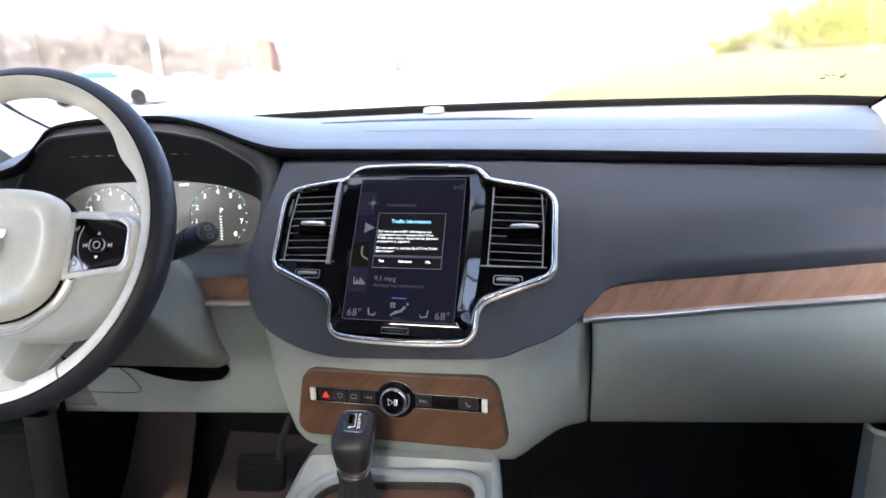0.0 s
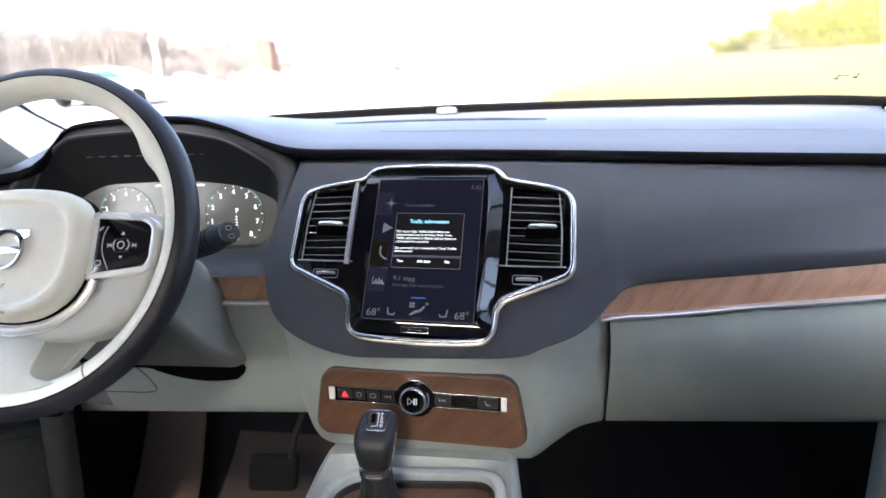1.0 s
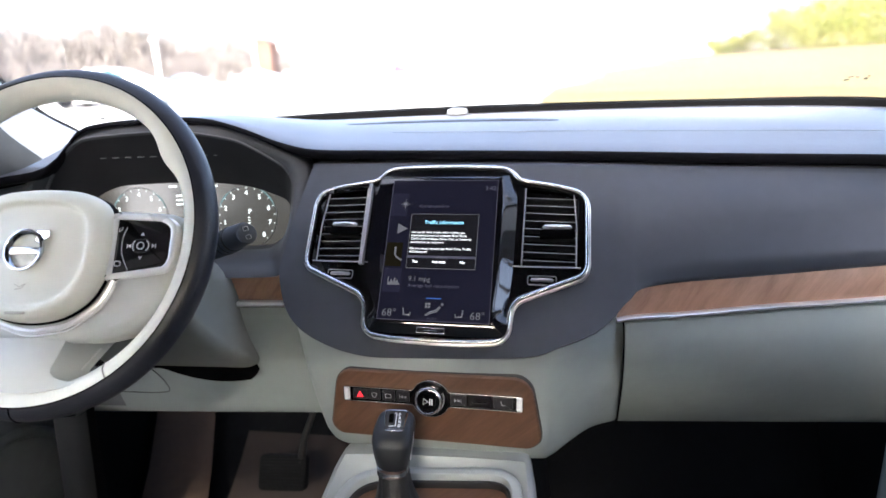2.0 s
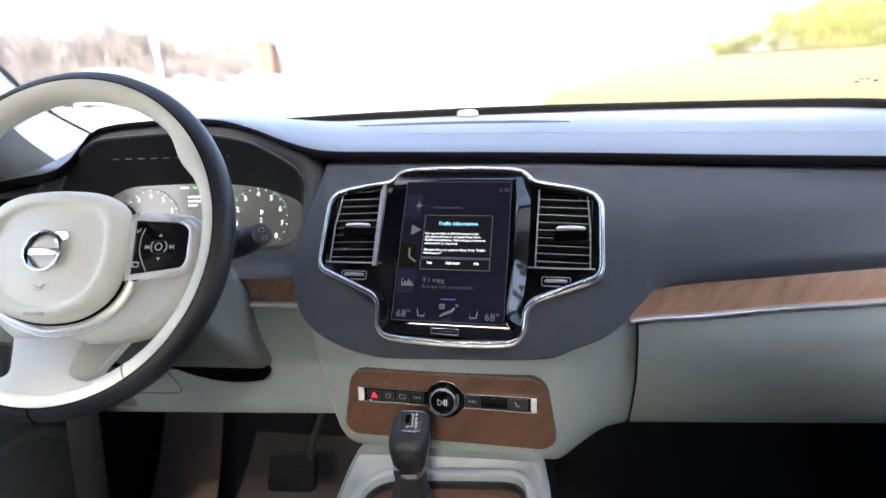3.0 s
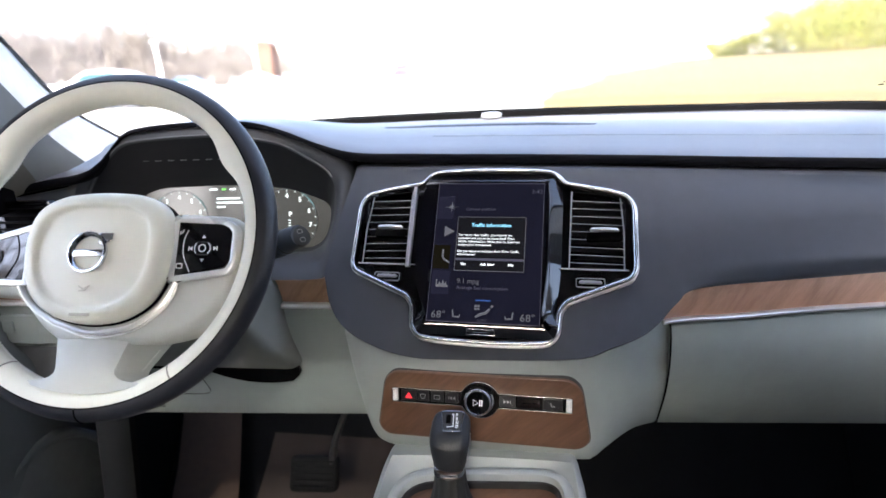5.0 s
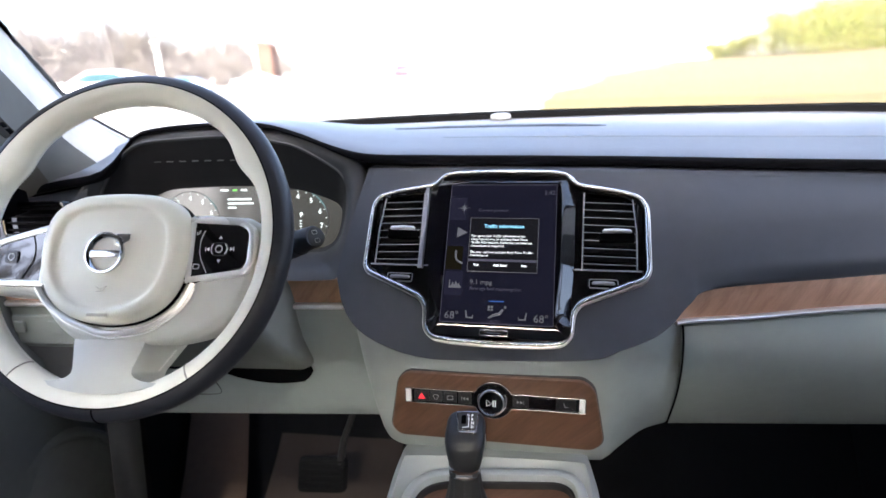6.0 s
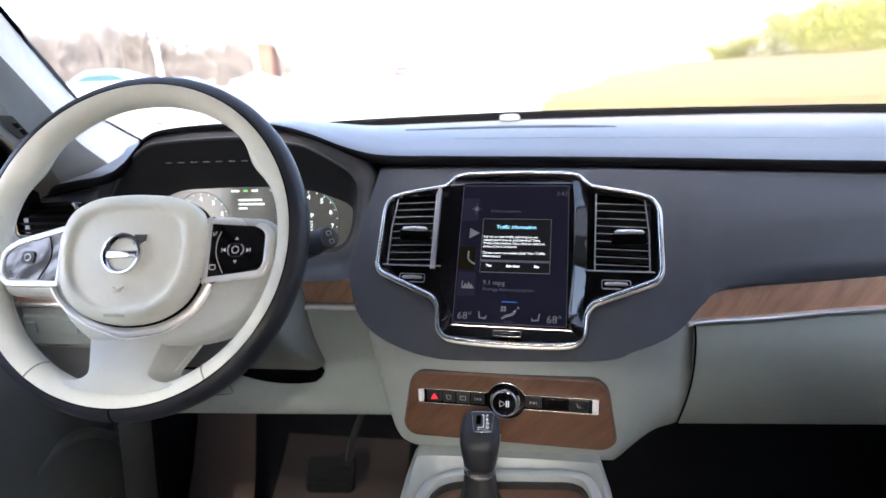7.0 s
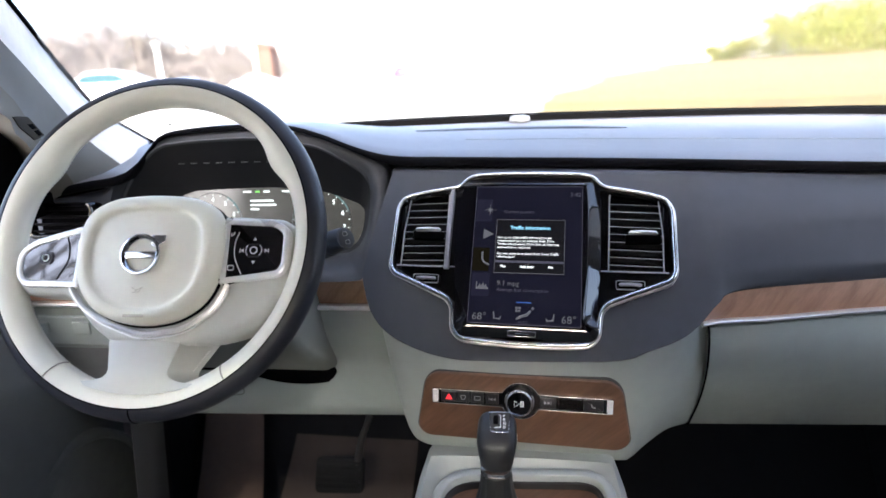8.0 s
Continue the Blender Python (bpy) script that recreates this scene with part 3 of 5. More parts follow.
# ---- instrument hood and gauges ----
# stations round the opening: outer edge against the dash face and the pad, inner crest
HOOD = [((-0.745, 0.662, 1.006), (-0.712, 0.712, 1.035)), ((-0.752, 0.690, 1.060), (-0.733, 0.725, 1.075)), ((-0.750, 0.712, 1.118), (-0.731, 0.733, 1.110)),
        ((-0.719, 0.728, 1.142), (-0.703, 0.735, 1.1495)), ((-0.692, 0.737, 1.160), (-0.680, 0.735, 1.1705)), ((-0.668, 0.742, 1.186), (-0.660, 0.735, 1.1822)),
        ((-0.640, 0.742, 1.1965), (-0.637, 0.735, 1.1867)), ((-0.567, 0.742, 1.2015), (-0.567, 0.735, 1.1905)), ((-0.500, 0.742, 1.2010), (-0.500, 0.735, 1.1900)),
        ((-0.440, 0.742, 1.1930), (-0.442, 0.736, 1.1804)), ((-0.402, 0.742, 1.1810), (-0.4125, 0.738, 1.1705)), ((-0.346, 0.742, 1.1570), (-0.368, 0.742, 1.1422)),
        ((-0.3245, 0.744, 1.136), (-0.355, 0.741, 1.127)), ((-0.3258, 0.7291, 1.1097), (-0.351, 0.737, 1.108)), ((-0.3344, 0.6961, 1.0626), (-0.3545, 0.725, 1.0712)),
        ((-0.3425, 0.679, 1.038), (-0.362, 0.715, 1.0455)), ((-0.349, 0.661, 1.012), (-0.376, 0.709, 1.0315)), ((-0.375, 0.656, 1.004), (-0.403, 0.708, 1.0265)),
        ((-0.530, 0.656, 1.004), (-0.530, 0.708, 1.0255)), ((-0.680, 0.656, 1.004), (-0.660, 0.708, 1.0265))]
G = axes((-0.5265, 0.7680, 1.0590), (1, 0, 0), (0, -0.975, 0.22))
hood_rings, lining_rings, crest, glass_edge = [], [], [], []
for o, c in HOOD + HOOD[:1]:
    o, c = Vector(o), Vector(c)
    f = max(0.0, (c.z - 1.0255) / 0.165)
    gx, gy = 0.885 * (c.x + 0.5265), -0.044 + 0.097 * f ** 0.8
    low = G @ Vector((gx, gy, 0.001))
    side = max(0.0, min(1.0, (1.16 - c.z) / 0.03))
    ring = [o + Vector((0, 0.02, 0)), o + Vector((0, 0.004, 0))]
    for k in range(9):
        t_ = k / 8
        ring.append(o.lerp(c, t_) + Vector((0, -0.007 * side, 0.003 * side)) * math.sin(math.pi * t_))
    inw = (low - c).normalized()
    ring += [c + inw * 0.0015 + Vector((0, -0.0006, 0)), c + inw * 0.004]
    hood_rings.append(ring)
    lining_rings.append([(c + inw * 0.0035).lerp(low, k / 5) for k in range(6)])
    crest.append(c + Vector((0, -0.0008, 0)))
    glass_edge.append(Vector((gx, gy)))
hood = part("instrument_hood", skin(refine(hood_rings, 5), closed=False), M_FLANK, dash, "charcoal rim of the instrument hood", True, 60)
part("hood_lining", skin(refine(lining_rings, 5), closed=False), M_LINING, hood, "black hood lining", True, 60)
part("lip_glint", tube([r[0] for r in refine([[c] for c in crest[2:13]], 5)], 0.0015, 6), M_HOODGLINT, hood, "paler tube for the highlight on the rounded lip", True)
for k in range(10):
    x = -0.6415 + 0.0198 * k
    part("louvre", box(-0.0048, 0.0048, -0.0035, 0.0035, -0.0006, 0.0006, 0.0003, m=pose(x, 0.7555, 1.1550, 8, 0, 6)), M_LOUVRE, hood, "thin grey louvre edge", True)

cluster = thing("instrument_cluster", G, "digital instrument cluster with pale round dials behind glass", "gauge")
face_out = inset([r[0].xy for r in refine([[Vector((p.x, p.y, 0))] for p in glass_edge], 4)][:-1], -0.006)
part("gauge_backing", prism(inset(face_out, -0.02), -0.02, -0.004, 0.002), M_DARK, cluster)
part("display_face", prism(face_out, -0.004, 0.0, 0.001), M_GAUGE, cluster, "grey glossy gauge display")
for cx in (-0.087, 0.087):
    dial = part("dial", hoop(circle(0.0470, 48, cx, 0.0), 0.0009, 0.0002, 0.0008, 0.0003), M_DOOR, cluster, "round dial with pale numerals")
    for a0_, a1_ in ((125, 160), (20, 62)):
        arcb = tube([(cx + 0.0462 * math.cos(radians(a0_ + (a1_ - a0_) * k / 8)), 0.0462 * math.sin(radians(a0_ + (a1_ - a0_) * k / 8)), 0.0008) for k in range(9)], [0.0002, 0.0006, 0.0008, 0.0009, 0.0009, 0.0009, 0.0008, 0.0006, 0.0002], 5)
        part("scale_arc", arcb, M_ARC, dial, "faint teal arc")
    for k in range(9):
        a = radians(90 + 34 * 4 - 34 * k)
        r = 0.0365
        words("numeral", str(k), 0.0100, cx + r * math.cos(a), r * math.sin(a) - 0.0035, 0.0010, M_GAUGETXT, dial, "CENTER", weight=0.0003)
        for d in (0, 17):
            if d == 0 or k < 8:
                part("tick", box(0.0425, 0.0450, -0.0006, 0.0006, 0.0006, 0.0012, 0.0002, m=at(cx, 0, 0) @ pose(0, 0, 0, 0, 0, 90 + 34 * 4 - 34 * k - d)), M_GAUGETXT, dial)
    if cx > 0:
        for k in range(9):
            part("level_bar", box(-0.0018, 0.0018, -0.0008, 0.0008, 0.0006, 0.0012, 0.0002, m=at(cx + 0.003, 0.0035 - 0.0042 * (k + 1), 0)), M_GAUGETXT, dial)
        words("gear_letter", "P", 0.0090, cx + 0.0045, 0.0055, 0.0010, M_GAUGETXT, dial, "CENTER", weight=0.0004)
for k, w_ in enumerate((0.038, 0.042, 0.014)):
    part("message_bar", box(-0.026, -0.026 + w_, 0.032 - 0.0064 * k, 0.0350 - 0.0064 * k, 0.0004, 0.0010, 0.0002), M_GAUGETXT, cluster)
for k, (x, w_) in enumerate(((-0.037, 0.013), (-0.017, 0.007), (-0.004, 0.010), (0.026, 0.016))):
    part("status_bar", box(x, x + w_, 0.0460, 0.0490, 0.0004, 0.0010, 0.0002), M_GREEN if k == 1 else M_GAUGETXT, cluster)

# ---- left end vent ----
lv = thing("air_vent", axes((-0.776, 0.660, 1.092), (1, 0.06, 0), (-0.02, -1, 0.12)), "small dash-end air vent with dark slats and chrome edge", "air vent", "dash air vents")
part("housing", hoop(rrect(0.104, 0.050, 0.010), 0.006, -0.006, 0.006, 0.002), M_PIANO, lv)
part("backing", prism(rrect(0.098, 0.046, 0.008), -0.02, -0.016, 0.001), M_DARK, lv)
for k in range(4):
    part("slat", box(-0.045, 0.045, -0.004, 0.004, -0.0011, 0.0011, 0.0008, m=at(0, -0.015 + 0.010 * k, 0) @ pose(0, 0, 0, 65, 0, 0)), M_LIP, lv)
part("trim", tube(fillet([(-0.052, 0.024, 0.004), (-0.060, 0.010, 0.006), (-0.062, -0.024, 0.006)], 0.01, 4, False), 0.004, 8), mat("blue_tinted_chrome", (0.16, 0.17, 0.26), 0.25, 1.0), lv, "shiny blue-grey edge")
part("tab", box(0.0, 0.028, -0.026, -0.0215, 0.004, 0.010, 0.002), M_CHROME, lv, "chrome tab")
part("end_trim", tube(fillet([(0.046, 0.0225, 0.004), (0.0515, 0.018, 0.004), (0.0505, -0.004, 0.004)], 0.006, 4, False), 0.0013, 8), M_CHEEK, lv, "silver end trim")

# ---- centre display and vents ----
disp = thing("centre_display", PAN, "portrait touchscreen in glossy black with chrome surround, message box shown", "touchscreen")
bar = hoop(surround, 0.0046, -0.03, 0.0030, 0.0006)
tube([Vector((p.x, p.y, 0.0032)) for p in inset(surround, 0.0023)], 0.0025, 12, True, bar)
part("chrome_frame", bar, M_FRAME, disp, "bright chrome surround")
part("frame_shadow_line", hoop(inset(surround, -0.0018), 0.0028, -0.016, 0.0005, 0.0008), M_CHROME, disp, "thin outer chrome line")
part("inner_lip", hoop(inset(surround, 0.0048), 0.002, -0.014, 0.0025, 0.0008), M_PIANO, disp, "black inner lip")
part("back_plate", prism(inset(surround, 0.002), -0.05, -0.044, 0.001), M_DARK, disp, "dark backing")

glass_out = fillet([(-0.0850, 0.1035), (0.0935, 0.1035), (0.0995, 0.070), (0.0990, -0.030), (0.0935, -0.090), (0.0895, -0.1215), (-0.0850, -0.1215), (-0.0870, -0.090), (-0.0950, -0.030), (-0.0925, 0.070)], [0.020, 0.020, 0.03, 0.03, 0.02, 0.021, 0.021, 0.02, 0.03, 0.03], 8)
body_rings = []
for d, z in ((0, -0.045), (0, -0.0085), (0.0012, -0.0065), (0.0035, -0.0050), (0.0055, -0.0030), (0.0095, 0.0012), (0.0135, 0.0054), (0.0170, 0.0090), (0.0192, 0.0113), (0.0203, 0.0122), (0.0210, 0.0126), (0.0217, 0.0126)):
    ring = []
    for p in inset(glass_out, d):
        left = max(0.0, min(1.0, -p.x / 0.06)) * max(0.0, min(1.0, (p.y + 0.10) / 0.04))
        right = max(0.0, min(1.0, p.x / 0.06)) * max(0.0, min(1.0, (p.y + 0.115) / 0.03))
        foot = max(0.0, min(1.0, (-p.y - 0.085) / 0.015)) if d > 0.003 else 0.0
        zf = 0.0126 - 0.268 * (0.0217 - d) if d > 0.011 else 0.00973 - 0.53 * (0.011 - d)
        ring.append(Vector((p.x - 0.0015 * max(0.0, (z + 0.0075) / 0.02) - 0.70 * d * left - 0.12 * d * right, p.y, z + (zf - z) * foot)))
    body_rings.append(ring)
part("display_body", skin(body_rings), M_BEZEL, disp, "glossy black display bezel")
SCR = 0.0128
SX, SY = 0.0, -0.012
screen = part("screen", prism(rrect(0.1345, 0.181, 0.001, SX, SY), SCR - 0.001, SCR, 0.0003), M_SCREEN, disp, "dim lit touchscreen")
part("screen_edge", hoop(rrect(0.1358, 0.1823, 0.001, SX, SY), 0.0005, SCR - 0.001, SCR + 0.0003, 0.0001), M_TXTFAINT, disp, "thin grey screen edge")
T = SCR + 0.0003
part("tile", prism(rrect(0.021, 0.031, 0.0005, -0.0560, 0.045), SCR, T, 0.0001), M_TILE, screen, "dim blue tile")
part("tile", prism(rrect(0.021, 0.031, 0.0005, -0.0562, -0.0215), SCR, T, 0.0001), M_AMBER, screen, "dim amber tile")
part("tile", prism(rrect(0.022, 0.030, 0.0005, -0.0545, -0.0545), SCR, T, 0.0001), M_TILE, screen, "dim blue tile")
star = bmesh.new()
for turn in range(0, 180, 45):
    prism([(-0.0085, 0), (0, -0.0007), (0.0085, 0), (0, 0.0007)] if turn % 90 == 0 else [(-0.005, 0), (0, -0.0006), (0.005, 0), (0, 0.0006)], T, T + 0.0002, 0.00005, star, at(-0.0484, 0.0458, 0) @ pose(0, 0, 0, 0, 0, turn))
part("position_icon", star, M_TXTDIM, screen)
words("writing", "Current position", 0.0056, -0.0300, 0.0415, T, M_TXTFAINT, screen)
part("play_icon", prism([(-0.0550, 0.0055), (-0.0420, 0.0125), (-0.0550, 0.0195)], T, T + 0.0002, 0.00005), M_TXTDIM, screen)
part("phone_icon", tube(fillet([(-0.0545, -0.012, T + 0.0004), (-0.0545, -0.024, T + 0.0004), (-0.0455, -0.029, T + 0.0004)], 0.008, 5, False), 0.0012, 6), M_TXTDIM, screen)
chart = prism([(-0.060, -0.0605), (-0.0445, -0.0605), (-0.0445, -0.0588), (-0.0462, -0.0578), (-0.0478, -0.0535), (-0.0494, -0.0565), (-0.0514, -0.0512), (-0.0534, -0.0572), (-0.0554, -0.0530), (-0.0574, -0.0575), (-0.0588, -0.0575), (-0.0588, -0.0508), (-0.060, -0.0508)], T, T + 0.0002, 0.00005)
part("chart_icon", chart, M_TXTDIM, screen)
words("writing", "9.1 mpg", 0.0086, -0.0342, -0.0548, T, M_TXTDIM, screen)
words("writing", "Average fuel consumption", 0.0060, -0.0342, -0.0622, T, M_TXTFAINT, screen)
words("writing", "3:42", 0.0082, 0.0520, 0.0650, T, M_TXTFAINT, screen)
for x, s in ((-0.0535, 1), (0.0535, -1)):
    words("writing", "68°", 0.0130, x, -0.0990, T, M_TXTDIM, screen, "CENTER")
    x2 = -0.0325 * s
    part("seat_icon", tube([(x2 - 0.0038 * s, -0.0885, T + 0.0003), (x2 - 0.0025 * s, -0.0965, T + 0.0003), (x2 + 0.0045 * s, -0.0970, T + 0.0003), (x2 + 0.0055 * s, -0.0935, T + 0.0003)], [0.0007, 0.0011, 0.0011, 0.0005], 6), M_TXTDIM, screen)
fanb = bmesh.new()
for px, py in ((-0.0085, -0.0825), (-0.0050, -0.0825), (-0.0085, -0.0860), (-0.0050, -0.0860)):
    prism(rrect(0.0028, 0.0028, 0.0006, px, py, 2), T, T + 0.0002, 0.00005, fanb)
part("fan_icon", fanb, M_TXTDIM, screen)
climate = bmesh.new()
tube([(0.0085, -0.0855, T + 0.0004), (0.0045, -0.0905, T + 0.0004), (-0.003, -0.0930, T + 0.0004), (-0.0085, -0.0965, T + 0.0004)], [0.0012, 0.0016, 0.0016, 0.0010], 6, bm=climate)
prism(circle(0.0016, 12, 0.0110, -0.0825), T, T + 0.0006, 0.0002, climate)
part("climate_icon", climate, M_TXTDIM, screen)
words("writing", "AUTO", 0.0042, -0.0003, -0.1015, T, M_TXTFAINT, screen, "CENTER")
part("blue_bar", prism(rrect(0.018, 0.0014, 0.0004, -0.0001, -0.0756), T, T + 0.0002, 0.00005), mat("lit_blue_bar", (0, 0, 0), 0.4, grain=0.0, spec=0.1, emit=(0.1, 0.25, 0.8), power=0.05), screen)
# message box
D = T + 0.0004
part("message_box", prism(rrect(0.0850, 0.0705, 0.0008, 0.0040, -0.0032), SCR, D, 0.0001), M_DIALOG, screen, "black message box with white writing")
part("box_edge", hoop(rrect(0.0858, 0.0713, 0.0008, 0.0040, -0.0032), 0.0005, SCR, D + 0.0002, 0.0001), M_TXTDIM, screen, "thin grey edge")
part("button_line", prism(rrect(0.0840, 0.0030, 0.0003, 0.0040, -0.0240), D, D + 0.0002, 0.00005), M_TXTFAINT, screen)
words("writing", "Traffic information", 0.0066, 0.0040, 0.0190, D + 0.0003, M_TXTBLUE, screen, "CENTER", weight=0.0001)
for k, line in enumerate(("For up to date traffic information we", "recommend you to activate Real Time", "Traffic Information. Note that an Internet", "connection is required.", "Do you want to activate Real Time Traffic", "Information?")):
    words("writing", line, 0.00452, -0.0365, 0.0065 - 0.00435 * k - (0.0040 if k > 3 else 0), D + 0.0003, M_TXT, screen, weight=0.0)
for x, line in ((-0.0280, "Yes"), (0.0020, "Ask later"), (0.0308, "No")):
    words("writing", line, 0.0047, x, -0.0318, D + 0.0003, M_TXT, screen, "CENTER", weight=0.0001)
# home button
part("home_button", hoop(rrect(0.034, 0.0072, 0.002, -0.0012, -0.1135), 0.0008, 0.006, 0.0112, 0.0003), M_POLISH, disp, "chrome-edged home key")
part("home_bar", prism(rrect(0.016, 0.0008, 0.0003, -0.0012, -0.1135), 0.006, 0.0108, 0.0002), M_POLISH, disp)


def centre_vent(s):
    """One of the two vents beside the display; s is 1 or -1."""
    vent = thing("air_vent", PAN, "upright air vent with dark slats and a chrome tab", "air vent", "dash air vents")

    xi = 0.0 if s < 0 else -0.0055  # the inner edge of the opening
    tx, wx = (0.1315, 0.1280) if s < 0 else (0.1410, 0.1250)

    def flip(pts):
        return [(s * x, y) for x, y in pts]

    plate = bmesh.new()
    z0, z1 = -0.012, -0.0015
    for poly in ([(0.084, -0.0285), (0.177, -0.0285), (0.177, -0.034), (0.172, -0.041), (0.094, -0.071), (0.086, -0.078)],
                 [(0.088, 0.0755), (0.165, 0.0665), (0.176, 0.0590), (0.168, 0.069), (0.148, 0.0745), (0.104, 0.0825), (0.092, 0.0860)],
                 [(0.1655, 0.067), (0.1765, 0.058), (0.1775, -0.0285), (0.1650, -0.0285)],
                 [(0.086, 0.086), (0.1065 + xi, 0.0750), (0.1050 + xi, -0.0285), (0.084, -0.0285)]):
        prism(flip(poly), z0, z1, 0.0012, plate)
    part("vent_plate", plate, M_PIANO, vent, "glossy black vent plate")
    well = bmesh.new()
    skin([[Vector((s * x, y, z)) for x, y in ((0.1045 + xi, -0.0285), (0.1655, -0.0285), (0.1655, 0.0690), (0.1060 + xi, 0.0752))] for z in (-0.003, -0.040)], caps=False, bm=well)
    part("vent_well", well, M_DARK, vent)
    for k in range(9):
        y = -0.0205 + 0.0101 * k
        slat = part("slat", box(-0.0290 + xi / 2, 0.0290 - xi / 2, -0.0055, 0.0055, -0.0008, 0.0008, 0.0006, m=at(s * (0.1350 + xi / 2), y, -0.011) @ pose(0, 0, 0, 74, 0, -s * 2.2)), M_BLACK, vent)
        part("edge", tube([(s * (0.1065 + xi), y + 0.0014 + 0.0008 * k * 0.2, -0.0052), (s * 0.1640, y + 0.0003, -0.0052)], 0.0006, 6), M_SLATEDGE, slat, "thin bright slat edge")
    part("side_trim", tube([(s * (0.1070 + xi), 0.0740, -0.001), (s * (0.1062 + xi), 0.02, -0.0005), (s * (0.1055 + xi), -0.0275, -0.001)], 0.0009, 6), M_SLATEDGE, vent)
    part("side_trim", tube([(s * 0.1600, 0.066, -0.001), (s * 0.1640, 0.02, 0.0), (s * 0.1640, -0.0275, -0.001)], 0.0009, 6), M_SLATEDGE, vent)
    part("bottom_trim", tube([(s * 0.0905, -0.0285, 0.0), (s * 0.130, -0.0290, 0.0008), (s * 0.1690, -0.0285, 0.0)], 0.0010, 6), M_CHEEK, vent)
    part("tab_block", box(-0.021, 0.021, -0.007, 0.004, -0.012, -0.001, 0.002, m=at(s * tx, 0.0165, 0)), M_DARK, vent)
    part("tab", tube([(s * tx - 0.0165, 0.0215, 0.0005), (s * tx - 0.0145, 0.0217, 0.0022), (s * tx, 0.0221, 0.0030), (s * tx + 0.0145, 0.0217, 0.0022), (s * tx + 0.0165, 0.0215, 0.0005)], [0.0016, 0.0026, 0.0029, 0.0026, 0.0016], 14), M_SATIN, vent, "rounded chrome tab")
    if s < 0:
        part("inner_cheek", skin([[Vector((s * x, y, z)) for x, z in ((0.1065, -0.0012), (0.1045, 0.0026), (0.1000, 0.0034), (0.0985, -0.004))] for y in (-0.0320, -0.0285, 0.0755, 0.0800)]), M_CHEEK, vent, "satin cheek beside the display, a grey reflection in its colour")
    part("thumb_wheel", tube([(s * wx - 0.0125, -0.0450, -0.0005), (s * wx - 0.0115, -0.0450, 0.0008), (s * wx, -0.0447, 0.0014), (s * wx + 0.0115, -0.0450, 0.0008), (s * wx + 0.0125, -0.0450, -0.0005)], [0.0014, 0.0022, 0.0024, 0.0022, 0.0014], 10), M_CHEEK, vent, "silver thumb wheel")
    part("wheel_frame", hoop(rrect(0.034, 0.0115, 0.003, s * wx, -0.0455), 0.0009, -0.002, 0.0012, 0.0003), M_CHEEK, vent)
    part("wheel_slot", prism(rrect(0.038, 0.011, 0.003, s * wx, -0.0455), -0.002, 0.0002, 0.0004), M_DARK, vent)
    return vent


centre_vent(1)
centre_vent(-1)

# ---- control panel on the fascia ----
CP = axes((-0.1415, 0.5690, 0.8655), (0.998, -0.065, -0.004), (-0.065, -0.998, 0.06))
ctrl = thing("control_panel", CP, "curved walnut panel with a chrome-framed button bar and round knob", "control panel")
wood_out = fillet([(-0.119, -0.0405), (0.119, -0.0415), (0.1315, -0.030), (0.1195, 0.038), (0.106, 0.0500), (-0.106, 0.0485), (-0.1185, 0.037), (-0.1300, -0.029)], [0.012, 0.012, 0.012, 0.014, 0.014, 0.014, 0.014, 0.012], 6)
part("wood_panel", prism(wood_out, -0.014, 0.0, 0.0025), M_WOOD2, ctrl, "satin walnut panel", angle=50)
part("panel_gap", hoop(inset(wood_out, -0.0009), 0.0012, -0.014, -0.003, 0.0004), M_KICK, ctrl)
BV = 0.0180  # height of the button bar on the panel
# one outline: a long bar that swells round the knob
HB, RK = 0.0098, 0.0242
a0 = math.asin(HB / RK)
swell = [(RK * math.cos(a0 + (math.pi - 2 * a0) * k / 16), BV + RK * math.sin(a0 + (math.pi - 2 * a0) * k / 16)) for k in range(17)]
bar = [(0.1093, BV - HB), (0.1093, BV + HB)] + swell + [(-0.1093, BV + HB), (-0.1093, BV - HB)] + [(-x, 2 * BV - y) for x, y in swell]
bar = fillet(bar, [0.0025] * 2 + [0.003] + [0.0001] * 15 + [0.003] + [0.0025] * 2 + [0.003] + [0.0001] * 15 + [0.003], 3)
part("bar_frame", hoop(bar, 0.0011, -0.004, 0.0034, 0.0005), M_EMBLEM, ctrl, "chrome bar frame")
part("bar_back", prism(inset(bar, 0.0012), -0.004, 0.0008, 0.0002), M_PIANO, ctrl)
for s in (-1, 1):
    part("bar_end", prism(fillet([(s * 0.1080, BV - 0.0085), (s * 0.1015, BV - 0.0075), (s * 0.1015, BV + 0.0078), (s * 0.1080, BV + 0.0085)], 0.001, 2), 0.0, 0.0044, 0.0012), M_PALE, ctrl, "bright metal end cap, its reflection in the colour")
keys = [(-0.0880, 0.0195), (-0.0700, 0.0155), (-0.0525, 0.0165), (-0.0345, 0.0165), (0.0330, 0.0195), (0.0585, 0.0280), (0.0860, 0.0235)]
key_obs = []
for x, w_ in keys:
    key_obs.append(part("button", prism(rrect(w_ - 0.0006, 0.0135, 0.0008, x, BV), 0.0005, 0.0030, 0.0007), M_BLACK if x != 0.0585 else M_PIANO, ctrl))
part("warning_triangle", prism([(-0.0925, BV - 0.0036), (-0.0835, BV - 0.0036), (-0.088, BV + 0.0042)], 0.003, 0.0034, 0.0001), M_RED, key_obs[0], "glowing red triangle")
